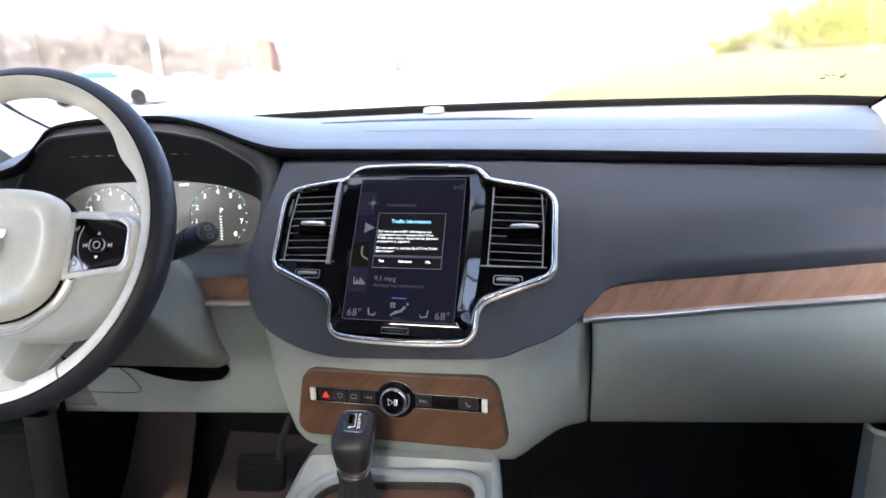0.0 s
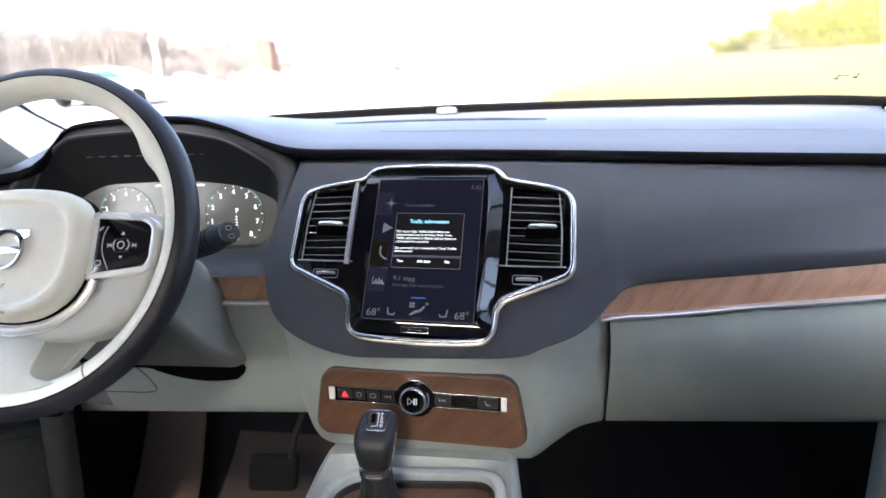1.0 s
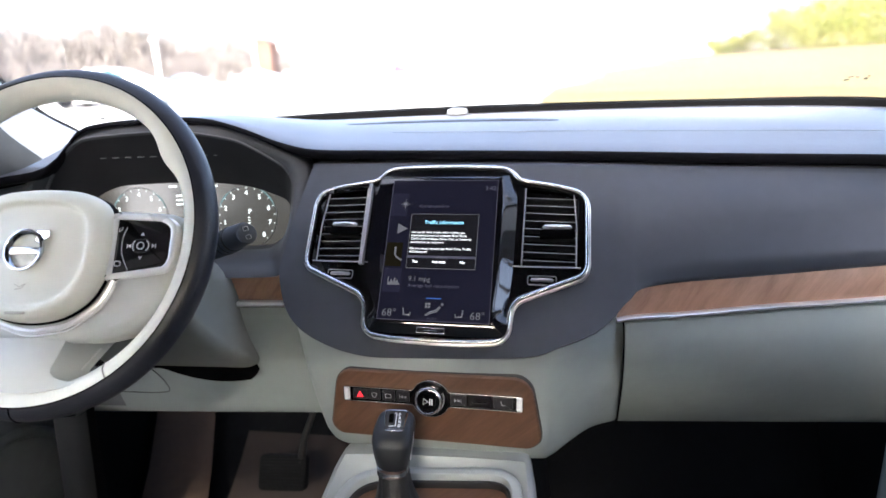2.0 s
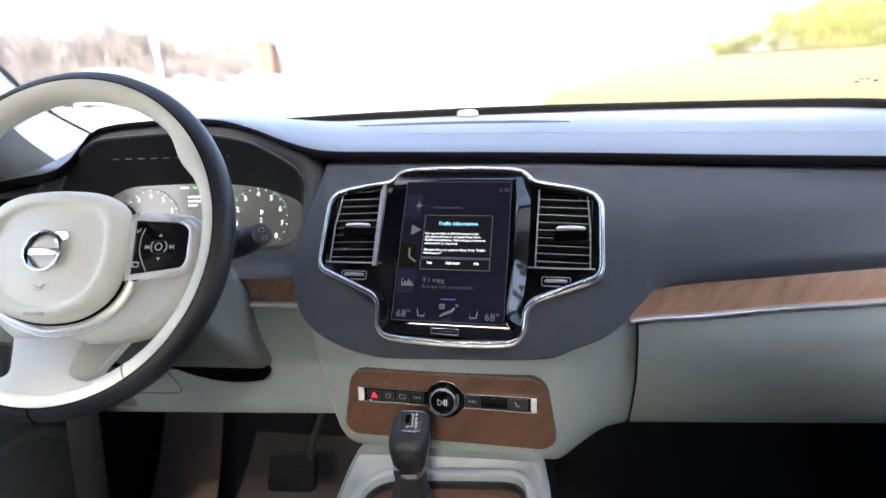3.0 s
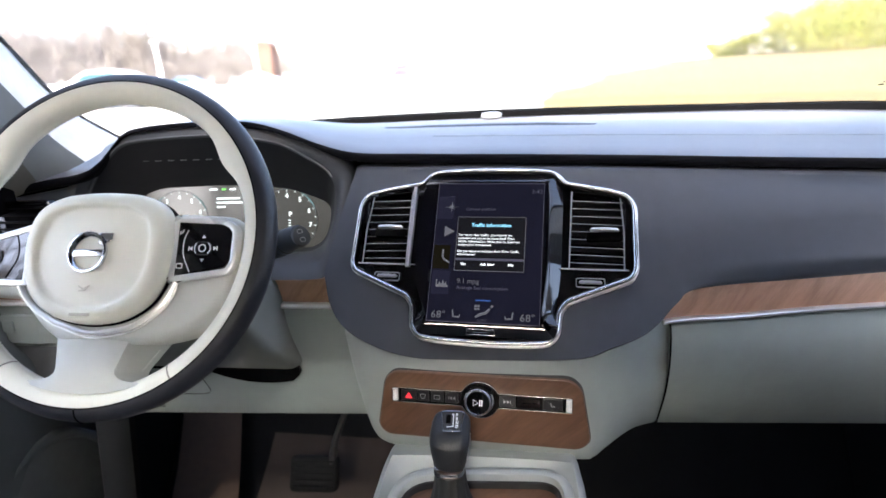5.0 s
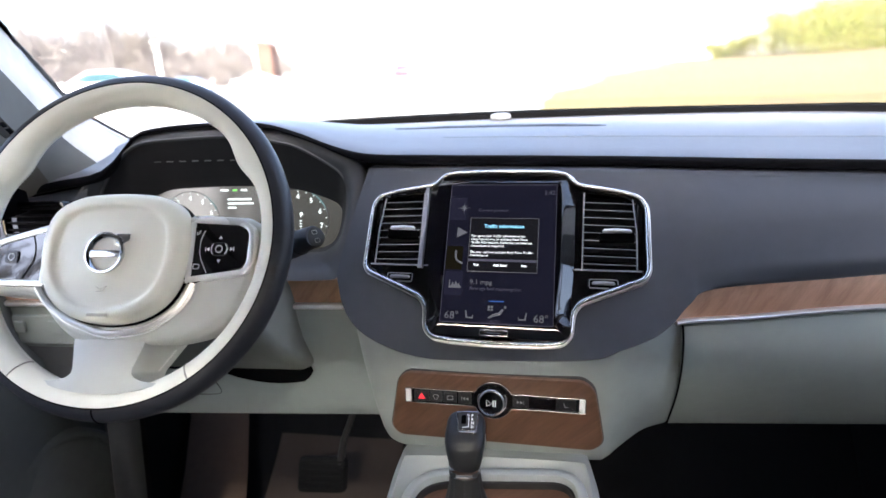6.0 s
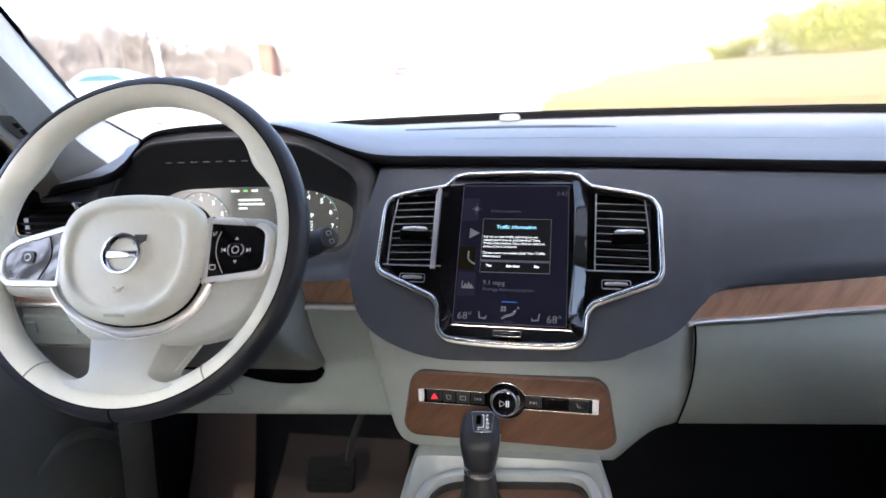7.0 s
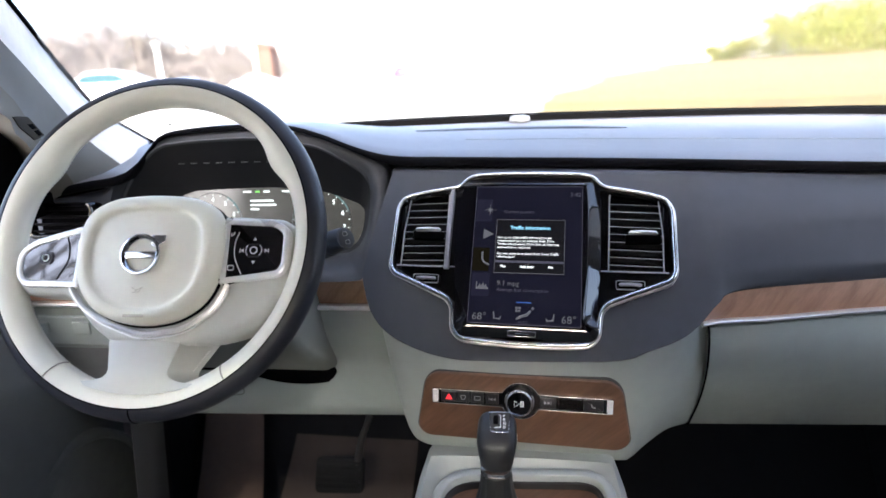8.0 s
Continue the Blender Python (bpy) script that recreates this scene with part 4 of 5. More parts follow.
part("defrost_icon", tube(fillet([(-0.0735, BV + 0.002, 0.0032), (-0.070, BV + 0.0032, 0.0032), (-0.0665, BV + 0.002, 0.0032), (-0.0685, BV - 0.003, 0.0032), (-0.0715, BV - 0.003, 0.0032)], 0.001, 2), 0.0004, 5, True), M_ICON, key_obs[1])
part("defrost_icon", tube([Vector((p.x, p.y, 0.0032)) for p in rrect(0.007, 0.005, 0.0006, -0.0525, BV, 2)], 0.0004, 5, True), M_ICON, key_obs[2])
for i, x, s in ((3, -0.0345, -1), (4, 0.0330, 1)):
    skip = bmesh.new()
    for d in (-0.0032, 0.0008):
        prism([(x + s * (d - 0.0014), BV - 0.0022), (x + s * (d + 0.0018), BV), (x + s * (d - 0.0014), BV + 0.0022)], 0.0030, 0.0033, 0.0001, skip)
    prism(rrect(0.0006, 0.0044, 0.0001, x + s * 0.0036, BV, 1), 0.0030, 0.0033, 0.0001, skip)
    part("skip_icon", skip, M_ICON, key_obs[i])
for d in (-0.006, 0.0, 0.006):
    part("card_slot", prism(rrect(0.0045, 0.0012, 0.0004, 0.0585 + d, BV, 2), 0.0030, 0.0032, 0.0001), M_DARK, key_obs[5])
part("seat_icon", tube([(0.0835, BV + 0.003, 0.0033), (0.0845, BV - 0.002, 0.0033), (0.0885, BV - 0.002, 0.0033)], 0.0005, 5), M_ICON, key_obs[6])
KN = at(-0.0012, BV - 0.001, 0) @ pose(0, 0, 0, -12, 0, 0) @ Matrix.Scale(0.86, 4)
knob = part("volume_knob", lathe([(0.0215, -0.004), (0.0215, 0.0015), (0.0208, 0.0028), (0.0193, 0.0030), (0.0193, 0.012), (0.0188, 0.0145), (0.0175, 0.0160), (0.0164, 0.0163), (0.0158, 0.0152), (0.0155, 0.0150)], 56, KN), mat("knob_chrome", (0.50, 0.51, 0.53), 0.25, 1.0, grain=0.02), ctrl, "chrome-rimmed round knob")
part("knob_face", lathe([(0.0158, 0.012), (0.0155, 0.0155), (0.008, 0.0160), (0.0005, 0.0161)], 48, KN), M_PIANO, knob, "glossy black knob face")
pp = bmesh.new()
tube([(-0.0062, -0.0042, 0.0164), (-0.0062, 0.0042, 0.0164), (0.0010, 0.0, 0.0164)], 0.00055, 5, True, pp, KN)
for x in (0.0030, 0.0058):
    prism(rrect(0.0015, 0.0086, 0.0003, x, 0, 1), 0.0160, 0.0167, 0.0001, pp, KN)
part("play_pause_icon", pp, M_PRINT, knob, "white play and pause sign")

# ---- steering wheel ----
WH = axes((-0.5265, 0.5035, 1.1095), (1, 0.0056, 0), (0.0049, -0.8693, 0.4943))
wheel = thing("steering_wheel", WH, "three-spoke steering wheel in cream leather with a dark outer rim", "steering wheel")
RM, RO, RI, RD = 0.1720, 0.0152, 0.0172, 0.0165  # rim: groove radius, outer and inner half-width, half-depth
RIMM = WH.inverted() @ axes((-0.5288, 0.5020, 1.1071), (1, 0.0237, 0), (0.0209, -0.8808, 0.4731))


def rim_ring(a, lo, hi, grow=0.0, n=14):
    """An arc of the rim's cross-section at the angle a, from lo to hi degrees; 0 is outward, 90 toward the driver."""
    lump = 0.0085 * sum(math.exp(-((math.degrees(a) - c) / 9) ** 2) for c in (33, 147))
    pts = []
    for k in range(n + 1):
        b = radians(lo + (hi - lo) * k / n)
        inward = max(0.0, -math.cos(b))
        r = RM + ((RO if math.cos(b) > 0 else RI) + grow + lump * inward) * math.cos(b)
        pts.append(RIMM @ Vector((r * math.cos(a), r * math.sin(a), (RD + grow) * math.sin(b))))
    return pts


angs = [2 * math.pi * k / 144 for k in range(145)]
part("rim_light_leather", skin([rim_ring(a, 90, 262) for a in angs], closed=False), M_CREAM, wheel, "cream leather inner rim", angle=70)
part("rim_dark_leather", skin([rim_ring(a, -98, 84.5) for a in angs], closed=False), M_NAVY, wheel, "dark blue-grey leather outer rim", angle=70)
part("rim_groove", skin([rim_ring(a, 83, 91, -0.0010, 3) for a in angs], closed=False), M_DARK, wheel, "dark groove", angle=70)
st = bmesh.new()
for k in range(240):
    a = 2 * math.pi * (k + 0.5) / 240
    deg = math.degrees(a)
    if 252 < deg < 300 or deg < 14 or deg > 340 or 166 < deg < 200:
        continue
    p0, p1 = [rim_ring(a + d, 196, 204, 0.0004, 1)[i] for d, i in ((-0.005, 0), (0.005, 1))]
    tube([p0, p1], 0.0011, 4, bm=st)
part("rim_seam", tube([rim_ring(a, 200, 201, -0.0003, 1)[0] for a in angs[:-1]], 0.0006, 5, True), M_CREAM, wheel, "fine cream seam")
part("stitching", st, M_STITCH, wheel, "white stitches", kind="stuff")
for deg in (270, 236, 304):
    a = radians(deg)
    sec = (-20, 84) if deg == 270 else (90, 200)
    part("leather_seam", tube(rim_ring(a, sec[0], sec[1], 0.0002), 0.0008, 5), M_DARK if deg == 270 else M_BEIGE, wheel)

# lower spoke, splaying to the rim
low = []
for k in range(13):
    f = k / 12
    y = -0.104 - 0.058 * f
    flare = max(0.0, (f - 0.60) / 0.40) ** 2
    hw, hb = 0.041 - 0.009 * min(1, f / 0.6) + 0.036 * flare, 0.062 - 0.015 * min(1, f / 0.6) + 0.026 * flare
    zt = 0.0025 + 0.0075 * min(1.0, f * 1.6)
    ring = [Vector((-hb, y, -0.046 + 0.030 * f)), Vector((-hb + 0.001, y, -0.038 + 0.028 * f))]
    for j in range(13):
        gx = -1 + j / 6
        ring.append(Vector((hw * gx, y + 0.012 * flare * gx * gx, zt - 0.0030 * abs(gx) ** 5)))
    ring += [Vector((hb - 0.001, y, -0.038 + 0.028 * f)), Vector((hb, y, -0.046 + 0.030 * f))]
    low.append(ring)
part("lower_spoke", skin(low), M_SPOKE, wheel, "pale grey lower spoke", angle=34)
for s in (-1, 1):
    stp = bmesh.new()
    for k in range(13):
        f = 0.22 + 0.50 * k / 12
        tube([(s * (0.0605 - 0.015 * min(1, f / 0.6)), -0.104 - 0.058 * f, -0.037 + 0.028 * f), (s * (0.0590 - 0.015 * min(1, f / 0.6)), -0.1055 - 0.058 * f, -0.034 + 0.028 * f)], 0.0006, 4, bm=stp)
    part("spoke_stitching", stp, M_STITCH, wheel, "", kind="stuff")

# spoke carrier in cream, chrome arc, hub pad
carrier = fillet([(-0.150, 0.0), (-0.085, 0.018), (0.085, 0.024), (0.142, 0.020), (0.154, 0.004), (0.153, -0.040), (0.140, -0.072), (0.123, -0.090), (0.100, -0.103), (0.072, -0.110), (0.032, -0.1135), (-0.034, -0.1135), (-0.060, -0.097), (-0.083, -0.074), (-0.095, -0.064), (-0.146, -0.0625), (-0.158, -0.050), (-0.158, -0.018)], 0.010, 5)
part("spoke_carrier", prism(carrier, -0.030, 0.0045, 0.010), M_SPOKE, wheel, "pale grey spoke body", angle=50)
for s, pts in ((1, [(0.078, 0.0195), (0.136, 0.0170), (0.1505, 0.006), (0.1500, -0.032), (0.1425, -0.043), (0.078, -0.0515)]), (-1, [(-0.078, 0.0135), (-0.138, -0.002), (-0.156, -0.016), (-0.154, -0.042), (-0.144, -0.054), (-0.078, -0.055)])):
    o = fillet(pts, [0.003, 0.012, 0.012, 0.012, 0.010, 0.003], 5)
    pod = part("button_pod", prism(inset(o, 0.0065), -0.002, 0.0085, 0.002), M_POD, wheel, "glossy black button pod")
    part("pod_frame", hoop(o, 0.0075, -0.004, 0.0100, 0.0028), M_PEARL, pod, "pearl silver pod frame")
    cx, cy = (0.1130, -0.0155) if s > 0 else (-0.1205, -0.0226)
    part("centre_key", prism(rrect(0.0150, 0.0130, 0.004, cx, cy), 0.008, 0.0100, 0.001), M_PIANO, pod)
    part("key_edge", hoop(rrect(0.0160, 0.0140, 0.0045, cx, cy), 0.0012, 0.008, 0.0098, 0.0004), M_BLACK if s > 0 else M_PIANO, pod)
    part("key_ring", tube([Vector((p.x, p.y, 0.0102)) for p in circle(0.0036, 20, cx, cy)], 0.0006, 5, True), M_PRINT, pod)
    if s > 0:
        for d in (-1, 1):
            part("arrow_mark", prism([(cx - 0.0020, cy + d * 0.0108), (cx + 0.0020, cy + d * 0.0108), (cx, cy + d * 0.0140)], 0.0085, 0.0089, 0.0001), M_PRINT, pod)
            skipm = prism([(cx + d * 0.0112, cy - 0.0022), (cx + d * 0.0146, cy), (cx + d * 0.0112, cy + 0.0022)], 0.0085, 0.0089, 0.0001)
            prism(rrect(0.0008, 0.0046, 0.0002, cx + d * 0.0152, cy, 1), 0.0085, 0.0089, 0.0001, skipm)
            part("skip_mark", skipm, M_PRINT, pod)
            part("bracket_mark", tube([(cx + d * 0.0062, cy - 0.0052, 0.0102), (cx + d * 0.0080, cy - 0.003, 0.0098), (cx + d * 0.0086, cy, 0.0096), (cx + d * 0.0080, cy + 0.003, 0.0098), (cx + d * 0.0062, cy + 0.0052, 0.0102)], 0.00055, 4), M_PRINT, pod)
        part("voice_mark", tube([(0.0870, 0.0030, 0.0088), (0.0872, -0.0005, 0.0088), (0.0890, 0.0008, 0.0088), (0.0905, 0.0042, 0.0088)], 0.0006, 4), M_PRINT, pod)
        part("copy_mark", tube([Vector((p.x, p.y, 0.0088)) for p in rrect(0.0062, 0.0048, 0.0012, 0.0893, -0.0335, 2)], 0.0006, 4, True), M_PRINT, pod)
        part("key_gap", tube(fillet([(0.0955, 0.004, 0.0086), (0.0915, -0.006, 0.0086), (0.0915, -0.022, 0.0086), (0.1010, -0.040, 0.0086)], 0.012, 5, False), 0.0005, 4), M_PRINT, pod)
    else:
        part("key_gap", tube(fillet([(-0.1000, 0.002, 0.0086), (-0.0945, -0.012, 0.0086), (-0.0940, -0.026, 0.0086), (-0.1050, -0.046, 0.0086)], 0.012, 5, False), 0.0007, 4), M_DARK, pod)
arc = fillet([(0.0870, -0.0500), (0.0840, -0.060), (0.0745, -0.0755), (0.0460, -0.0965), (0.0, -0.1035), (-0.0440, -0.0900), (-0.0700, -0.0745), (-0.0825, -0.0610), (-0.0865, -0.0545)], 0.014, 6, False)
part("chrome_arc", tube([(p.x, p.y, 0.0075) for p in arc], 0.0030, 8), M_CHROME, wheel, "chrome arc round the hub")
part("chrome_line", tube([(p.x * 1.035, -0.05 + (p.y + 0.05) * 1.085, 0.0062) for p in arc[1:-1]], 0.0011, 6), M_SATIN, wheel, "thin second chrome line")

pad_o = fillet([(-0.072, 0.026), (-0.045, 0.041), (0.0, 0.0445), (0.048, 0.041), (0.076, 0.026), (0.0825, -0.005), (0.080, -0.042), (0.067, -0.071), (0.039, -0.0895), (0.0, -0.0955), (-0.038, -0.0880), (-0.064, -0.069), (-0.077, -0.042), (-0.080, -0.005)], 0.02, 4)


def scaled(o, f, cy=-0.028):
    return [Vector((p.x * f, cy + (p.y - cy) * f)) for p in o]


hub_rings = [lift(scaled(pad_o, f), z) for f, z in ((1.0, -0.004), (1.0, 0.011), (0.987, 0.0165), (0.955, 0.0208), (0.91, 0.0234), (0.86, 0.0246), (0.82, 0.0248), (0.795, 0.0243), (0.775, 0.0226), (0.755, 0.0207), (0.735, 0.0200), (0.70, 0.0200), (0.62, 0.0205), (0.4, 0.0227), (0.2, 0.0237), (0.02, 0.0240))]
part("airbag_cover", skin(hub_rings), M_CREAM, wheel, "cream padded hub cover", angle=70)
gap_o = [b_ if b_.y < -0.03 else a_ for a_, b_ in zip(scaled(pad_o, 1.005), scaled(pad_o, 1.032))]
part("hub_gap", prism(gap_o, -0.003, 0.0062, 0.001), M_DARK, wheel)
em = part("emblem_ring", tube([Vector((p.x, p.y, 0.0258)) for p in circle(0.0188, 40, 0.0, -0.0225)], 0.0036, 8, True, flat=0.6), M_EMBLEM, wheel, "polished ring emblem")
part("emblem_bar", box(-0.019, 0.019, -0.0268, -0.0195, 0.0245, 0.0268, 0.0015), M_EMBLEM, em)
part("emblem_arrow", prism([(0.010, -0.012), (0.0145, -0.0155), (0.0255, -0.0095), (0.0255, -0.0025), (0.010, -0.0025), (0.012, -0.0055)], 0.0235, 0.0264, 0.0006), M_POLISH, em)
part("horn_mark", tube([(-0.006, -0.0565, 0.0240), (-0.001, -0.0595, 0.0240), (0.006, -0.0560, 0.0240), (0.0015, -0.0610, 0.0240), (-0.005, -0.0615, 0.0240)], 0.0005, 4), M_EMBOSS, wheel)
part("airbag_mark", box(-0.011, 0.011, -0.0865, -0.0835, 0.0244, 0.0254, 0.0004), M_EMBOSS, wheel)

# ---- steering column with its stalk ----
col = thing("steering_column", at(-0.50, 0.62, 0.95), "pale grey steering column shroud", "steering column")
COL = [(0.530, 0.062, 1.045, 1.120), (0.57, 0.080, 0.985, 1.112), (0.61, 0.102, 0.915, 1.070), (0.645, 0.113, 0.878, 1.035), (0.660, 0.115, 0.868, 1.025), (0.70, 0.116, 0.866, 1.01)]
shr = []
for y, hw, zl, zh in COL:
    flare = 0.014 * max(0.0, (y - 0.6) / 0.1)
    dz = zh - zl
    half = [(hw + flare, zl), (hw * 0.91 + flare * 0.4, zl + 0.28 * dz), (hw * 0.875, zl + 0.52 * dz), (hw * 0.87, zl + 0.80 * dz), (hw * 0.58, zh)]
    o = fillet([(-x, z) for x, z in half[::-1]] + half, [0.03, 0.03, 0.03, 0.03, 0.022, 0.022, 0.03, 0.03, 0.03, 0.03], 5)
    shr.append([Vector((-0.520 + p.x, y + (p.y - zl) * 0.10, p.y)) for p in o])
part("shroud", skin(refine(shr, 3)), M_SHROUD, col, "", True, 60)
gask = [(-0.120, 1.0), (-0.142, 0.90)] + [(-0.135 + 0.010 * k, 0.8625 - 0.019 * max(0.0, 1 - ((-0.197 + 0.010 * k) / 0.09) ** 2)) for k in range(25)] + [(0.1135, 0.8555), (0.1175, 0.863), (0.1150, 0.870), (0.0980, 0.882), (0.0800, 0.93), (0.0800, 1.0)]
part("gasket", prism(gask, -0.004, 0.0015, 0.001, m=Matrix(((1, 0, 0, -0.520), (0, 0, -1, 0.660), (0, 1, 0, 0), (0, 0, 0, 1)))), M_DARK, col, "dark gap round the shroud", True)
stalk_dir = [(-0.45, 0.615, 1.046), (-0.41, 0.600, 1.061), (-0.382, 0.587, 1.072), (-0.371, 0.581, 1.077), (-0.352, 0.571, 1.0865), (-0.341, 0.566, 1.0910)]
stalk = part("stalk", tube(stalk_dir, [0.012, 0.0140, 0.0145, 0.0145, 0.0136, 0.0125], 20), M_FACE, col, "black wiper stalk", True)
sm = axes((-0.3405, 0.5665, 1.0905), (0.6, 0.8, 0), (0.74, -0.50, 0.45))
for f in (0.15, 0.38, 0.62):
    p = Vector(stalk_dir[2]).lerp(Vector(stalk_dir[4]), f)
    part("grip_ring", lathe([(0.0135, -0.0015), (0.0152, -0.0006), (0.0152, 0.0006), (0.0135, 0.0015)], 24, axes(p, (0.8, 0.6, 0), Vector(stalk_dir[4]) - Vector(stalk_dir[2]))), M_BLACK, stalk, "", True)
part("stalk_cap", lathe([(0.0123, -0.002), (0.0118, 0.001), (0.010, 0.0018), (0.0005, 0.002)], 24, sm), M_RUBBER, stalk, "", True)
for d in (-0.005, 0.005):
    part("cap_mark", tube([Vector((p.x, p.y, 0.0022)) for p in rrect(0.006, 0.0045, 0.001, 0.0, d, 2)], 0.0004, 4, True, m=sm), M_BEIGE, stalk, "", True)

# ---- centre console and gear selector ----
cons = thing("centre_console", at(-0.14, 0.4, 0.42), "pale grey centre console with walnut tray", "console")
CONS = [(0.605, 0.121, 0.795), (0.585, 0.123, 0.800), (0.565, 0.124, 0.8015), (0.545, 0.126, 0.800), (0.505, 0.127, 0.797), (0.45, 0.128, 0.792), (0.36, 0.128, 0.785), (0.20, 0.125, 0.78)]
outer = []
for y, hw, z in CONS:
    ring = []
    for sx, dz in ((-1.05, -0.36), (-1.02, -0.12), (-1.0, -0.04), (-0.985, -0.016), (-0.955, -0.005), (-0.90, 0.0)):
        ring.append(Vector((-0.1425 + hw * sx, y, z + dz)))
    for k in range(1, 12):
        g = -0.9 + 1.8 * k / 12
        ring.append(Vector((-0.1425 + hw * g, y, z + (0.003 * (1 - g * g) if y > 0.555 else -0.022 if abs(g) < 0.80 else 0.0))))
    for sx, dz in ((0.90, 0.0), (0.955, -0.005), (0.985, -0.016), (1.0, -0.04), (1.02, -0.12), (1.05, -0.36)):
        ring.append(Vector((-0.1425 + hw * sx, y, z + dz)))
    outer.append(ring)
part("console_body", skin(outer, closed=False), M_CONSOLE, cons, "", True, 45)
tray = fillet([(-0.240, 0.20), (-0.045, 0.20), (-0.046, 0.540), (-0.232, 0.530)], [0.01, 0.01, 0.030, 0.045], 8)
part("tray_rim", hoop([Vector((p.x, p.y)) for p in inset(tray, -0.012)], 0.013, 0.770, 0.8045, 0.004), M_CONSOLE, cons, "raised pale grey tray rim", True)
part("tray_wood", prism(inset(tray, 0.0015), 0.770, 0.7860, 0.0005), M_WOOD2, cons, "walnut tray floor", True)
part("tray_shadow_trim", hoop(inset(tray, 0.0), 0.004, 0.770, 0.7945, 0.001), M_BLACK, cons, "black inner trim", True)
part("tray_chrome", box(-0.222, -0.198, 0.478, 0.4795, 0.786, 0.7915, 0.0006), M_POLISH, cons, "", True)

gs = thing("gear_selector", at(-0.168, 0.47, 0.79), "dark leather gear selector with silver collar and pleated boot", "gear selector")
SH = [(0.788, 0.470, 0.036, 0.034), (0.805, 0.470, 0.028, 0.028), (0.835, 0.471, 0.0185, 0.0195), (0.859, 0.472, 0.0160, 0.0175)]
boot = []
for z, y, hw, hd in SH:
    ring = []
    for k in range(48):
        a = 2 * math.pi * k / 48
        pleat = 1 + 0.05 * math.cos(12 * a) * (1 if z < 0.856 else 0.3)
        ring.append(Vector((-0.168 + hw * pleat * math.cos(a), y + hd * pleat * math.sin(a), z)))
    boot.append(ring)
part("boot", skin(refine(boot, 4)), M_RUBBER, gs, "black pleated leather boot", True, 60)
ringz = []
for z, g in ((0.8585, 0.94), (0.8595, 1.0), (0.8630, 1.0), (0.8638, 0.97), (0.8667, 0.97), (0.8675, 1.0), (0.8705, 1.0), (0.8715, 0.95)):
    ringz.append([Vector((-0.1685 + p.x * g, 0.473 + p.y * g, z)) for p in rrect(0.0325, 0.035, 0.013, seg=6)])
part("collar", skin(ringz), M_EMBLEM, gs, "dark silver collar", True)
KNOB = [(0.8705, 0.474, 0.0345, 0.037), (0.8755, 0.475, 0.0370, 0.040), (0.885, 0.477, 0.0410, 0.046), (0.8945, 0.480, 0.0440, 0.050), (0.8995, 0.482, 0.0445, 0.050), (0.9045, 0.484, 0.0425, 0.045), (0.9080, 0.486, 0.0365, 0.036), (0.9092, 0.488, 0.025, 0.023)]
kr = [[Vector((-0.1672 + p.x, y + p.y, z + (0.10 * p.y))) for p in rrect(w_ * 0.94, d, min(w_, d) * 0.36, seg=6)] for z, y, w_, d in KNOB]
part("knob", skin(refine(kr, 3)), M_KNOB, gs, "dark leather knob", True, 70)
part("knob_seam", tube([(-0.1500, 0.472, 0.8715), (-0.1484, 0.474, 0.8820), (-0.1466, 0.477, 0.8930), (-0.1466, 0.480, 0.8990)], 0.0009, 6), M_CHROME, gs, "chrome seam on the knob", True)
CAPM = axes((-0.1640, 0.4738, 0.9098), (1, 0, 0), (0.0, -0.56, 0.83))
capo = fillet([(-0.0088, -0.005), (0.0088, -0.005), (0.0108, 0.016), (-0.0108, 0.016)], 0.002, 3)
cap = part("gate_cap", prism(capo, -0.006, 0.0022, 0.0006, m=CAPM), M_BLACK, gs, "glossy gear pattern cap", True)
part("cap_edge", hoop(inset(capo, -0.0008), 0.0009, -0.006, 0.0026, 0.0004, m=CAPM), M_POLISH, cap, "silver edge", True)
part("gate_window", prism(rrect(0.0052, 0.0095, 0.0012, -0.0042, 0.0078, 2), 0.002, 0.0026, 0.0002, m=CAPM), M_PIANO, cap, "", True)
part("gate_bar", prism(rrect(0.0125, 0.0012, 0.0004, 0.0, -0.0028, 2), 0.002, 0.0027, 0.0002, m=CAPM), M_POLISH, cap, "", True)
part("gate_line", tube([CAPM @ Vector(p) for p in ((-0.001, 0.013, 0.0024), (0.0010, 0.013, 0.0024), (0.0010, 0.000, 0.0024), (-0.0055, -0.0008, 0.0024))], 0.0005, 4), M_PRINT, cap, "", True)
for k, ch in enumerate("PRND"):
    w4 = words("letter", ch, 0.0042, 0, 0, 0, M_PRINT, gs, weight=0.00015)
    w4.matrix_basis = BASE[gs.name].inverted() @ CAPM @ pose(0.0032, 0.0108 - 0.0040 * k, 0.0026, 0, 0, -8)

# ---- footwell ----
def wall_sheet(pts):
    return skin([[Vector(p) for p in row] for row in pts], closed=False)


solid("floor", wall_sheet([[(x, -0.7, 0.40), (x, 0.80, 0.40), (x, 0.92, 0.42), (x, 1.08, 0.52), (x, 1.16, 0.72), (x, 1.16, 1.10)] for x in (-1.0, -0.5, 0.0, 0.72)]), M_CARPET, "black carpeted car floor and bulkhead", "floor", "structure")
tunnel = [[Vector((-0.14 + s, y, z)) for s, z in ((-0.17, 0.40), (-0.145, 0.62), (-0.12, 0.70), (0.12, 0.70), (0.145, 0.62), (0.17, 0.40))] for y in (-0.65, 1.15)]
solid("trim_tunnel", skin(tunnel, closed=False), M_CARPET, "black carpeted centre tunnel", "trim", "structure")
fm = []
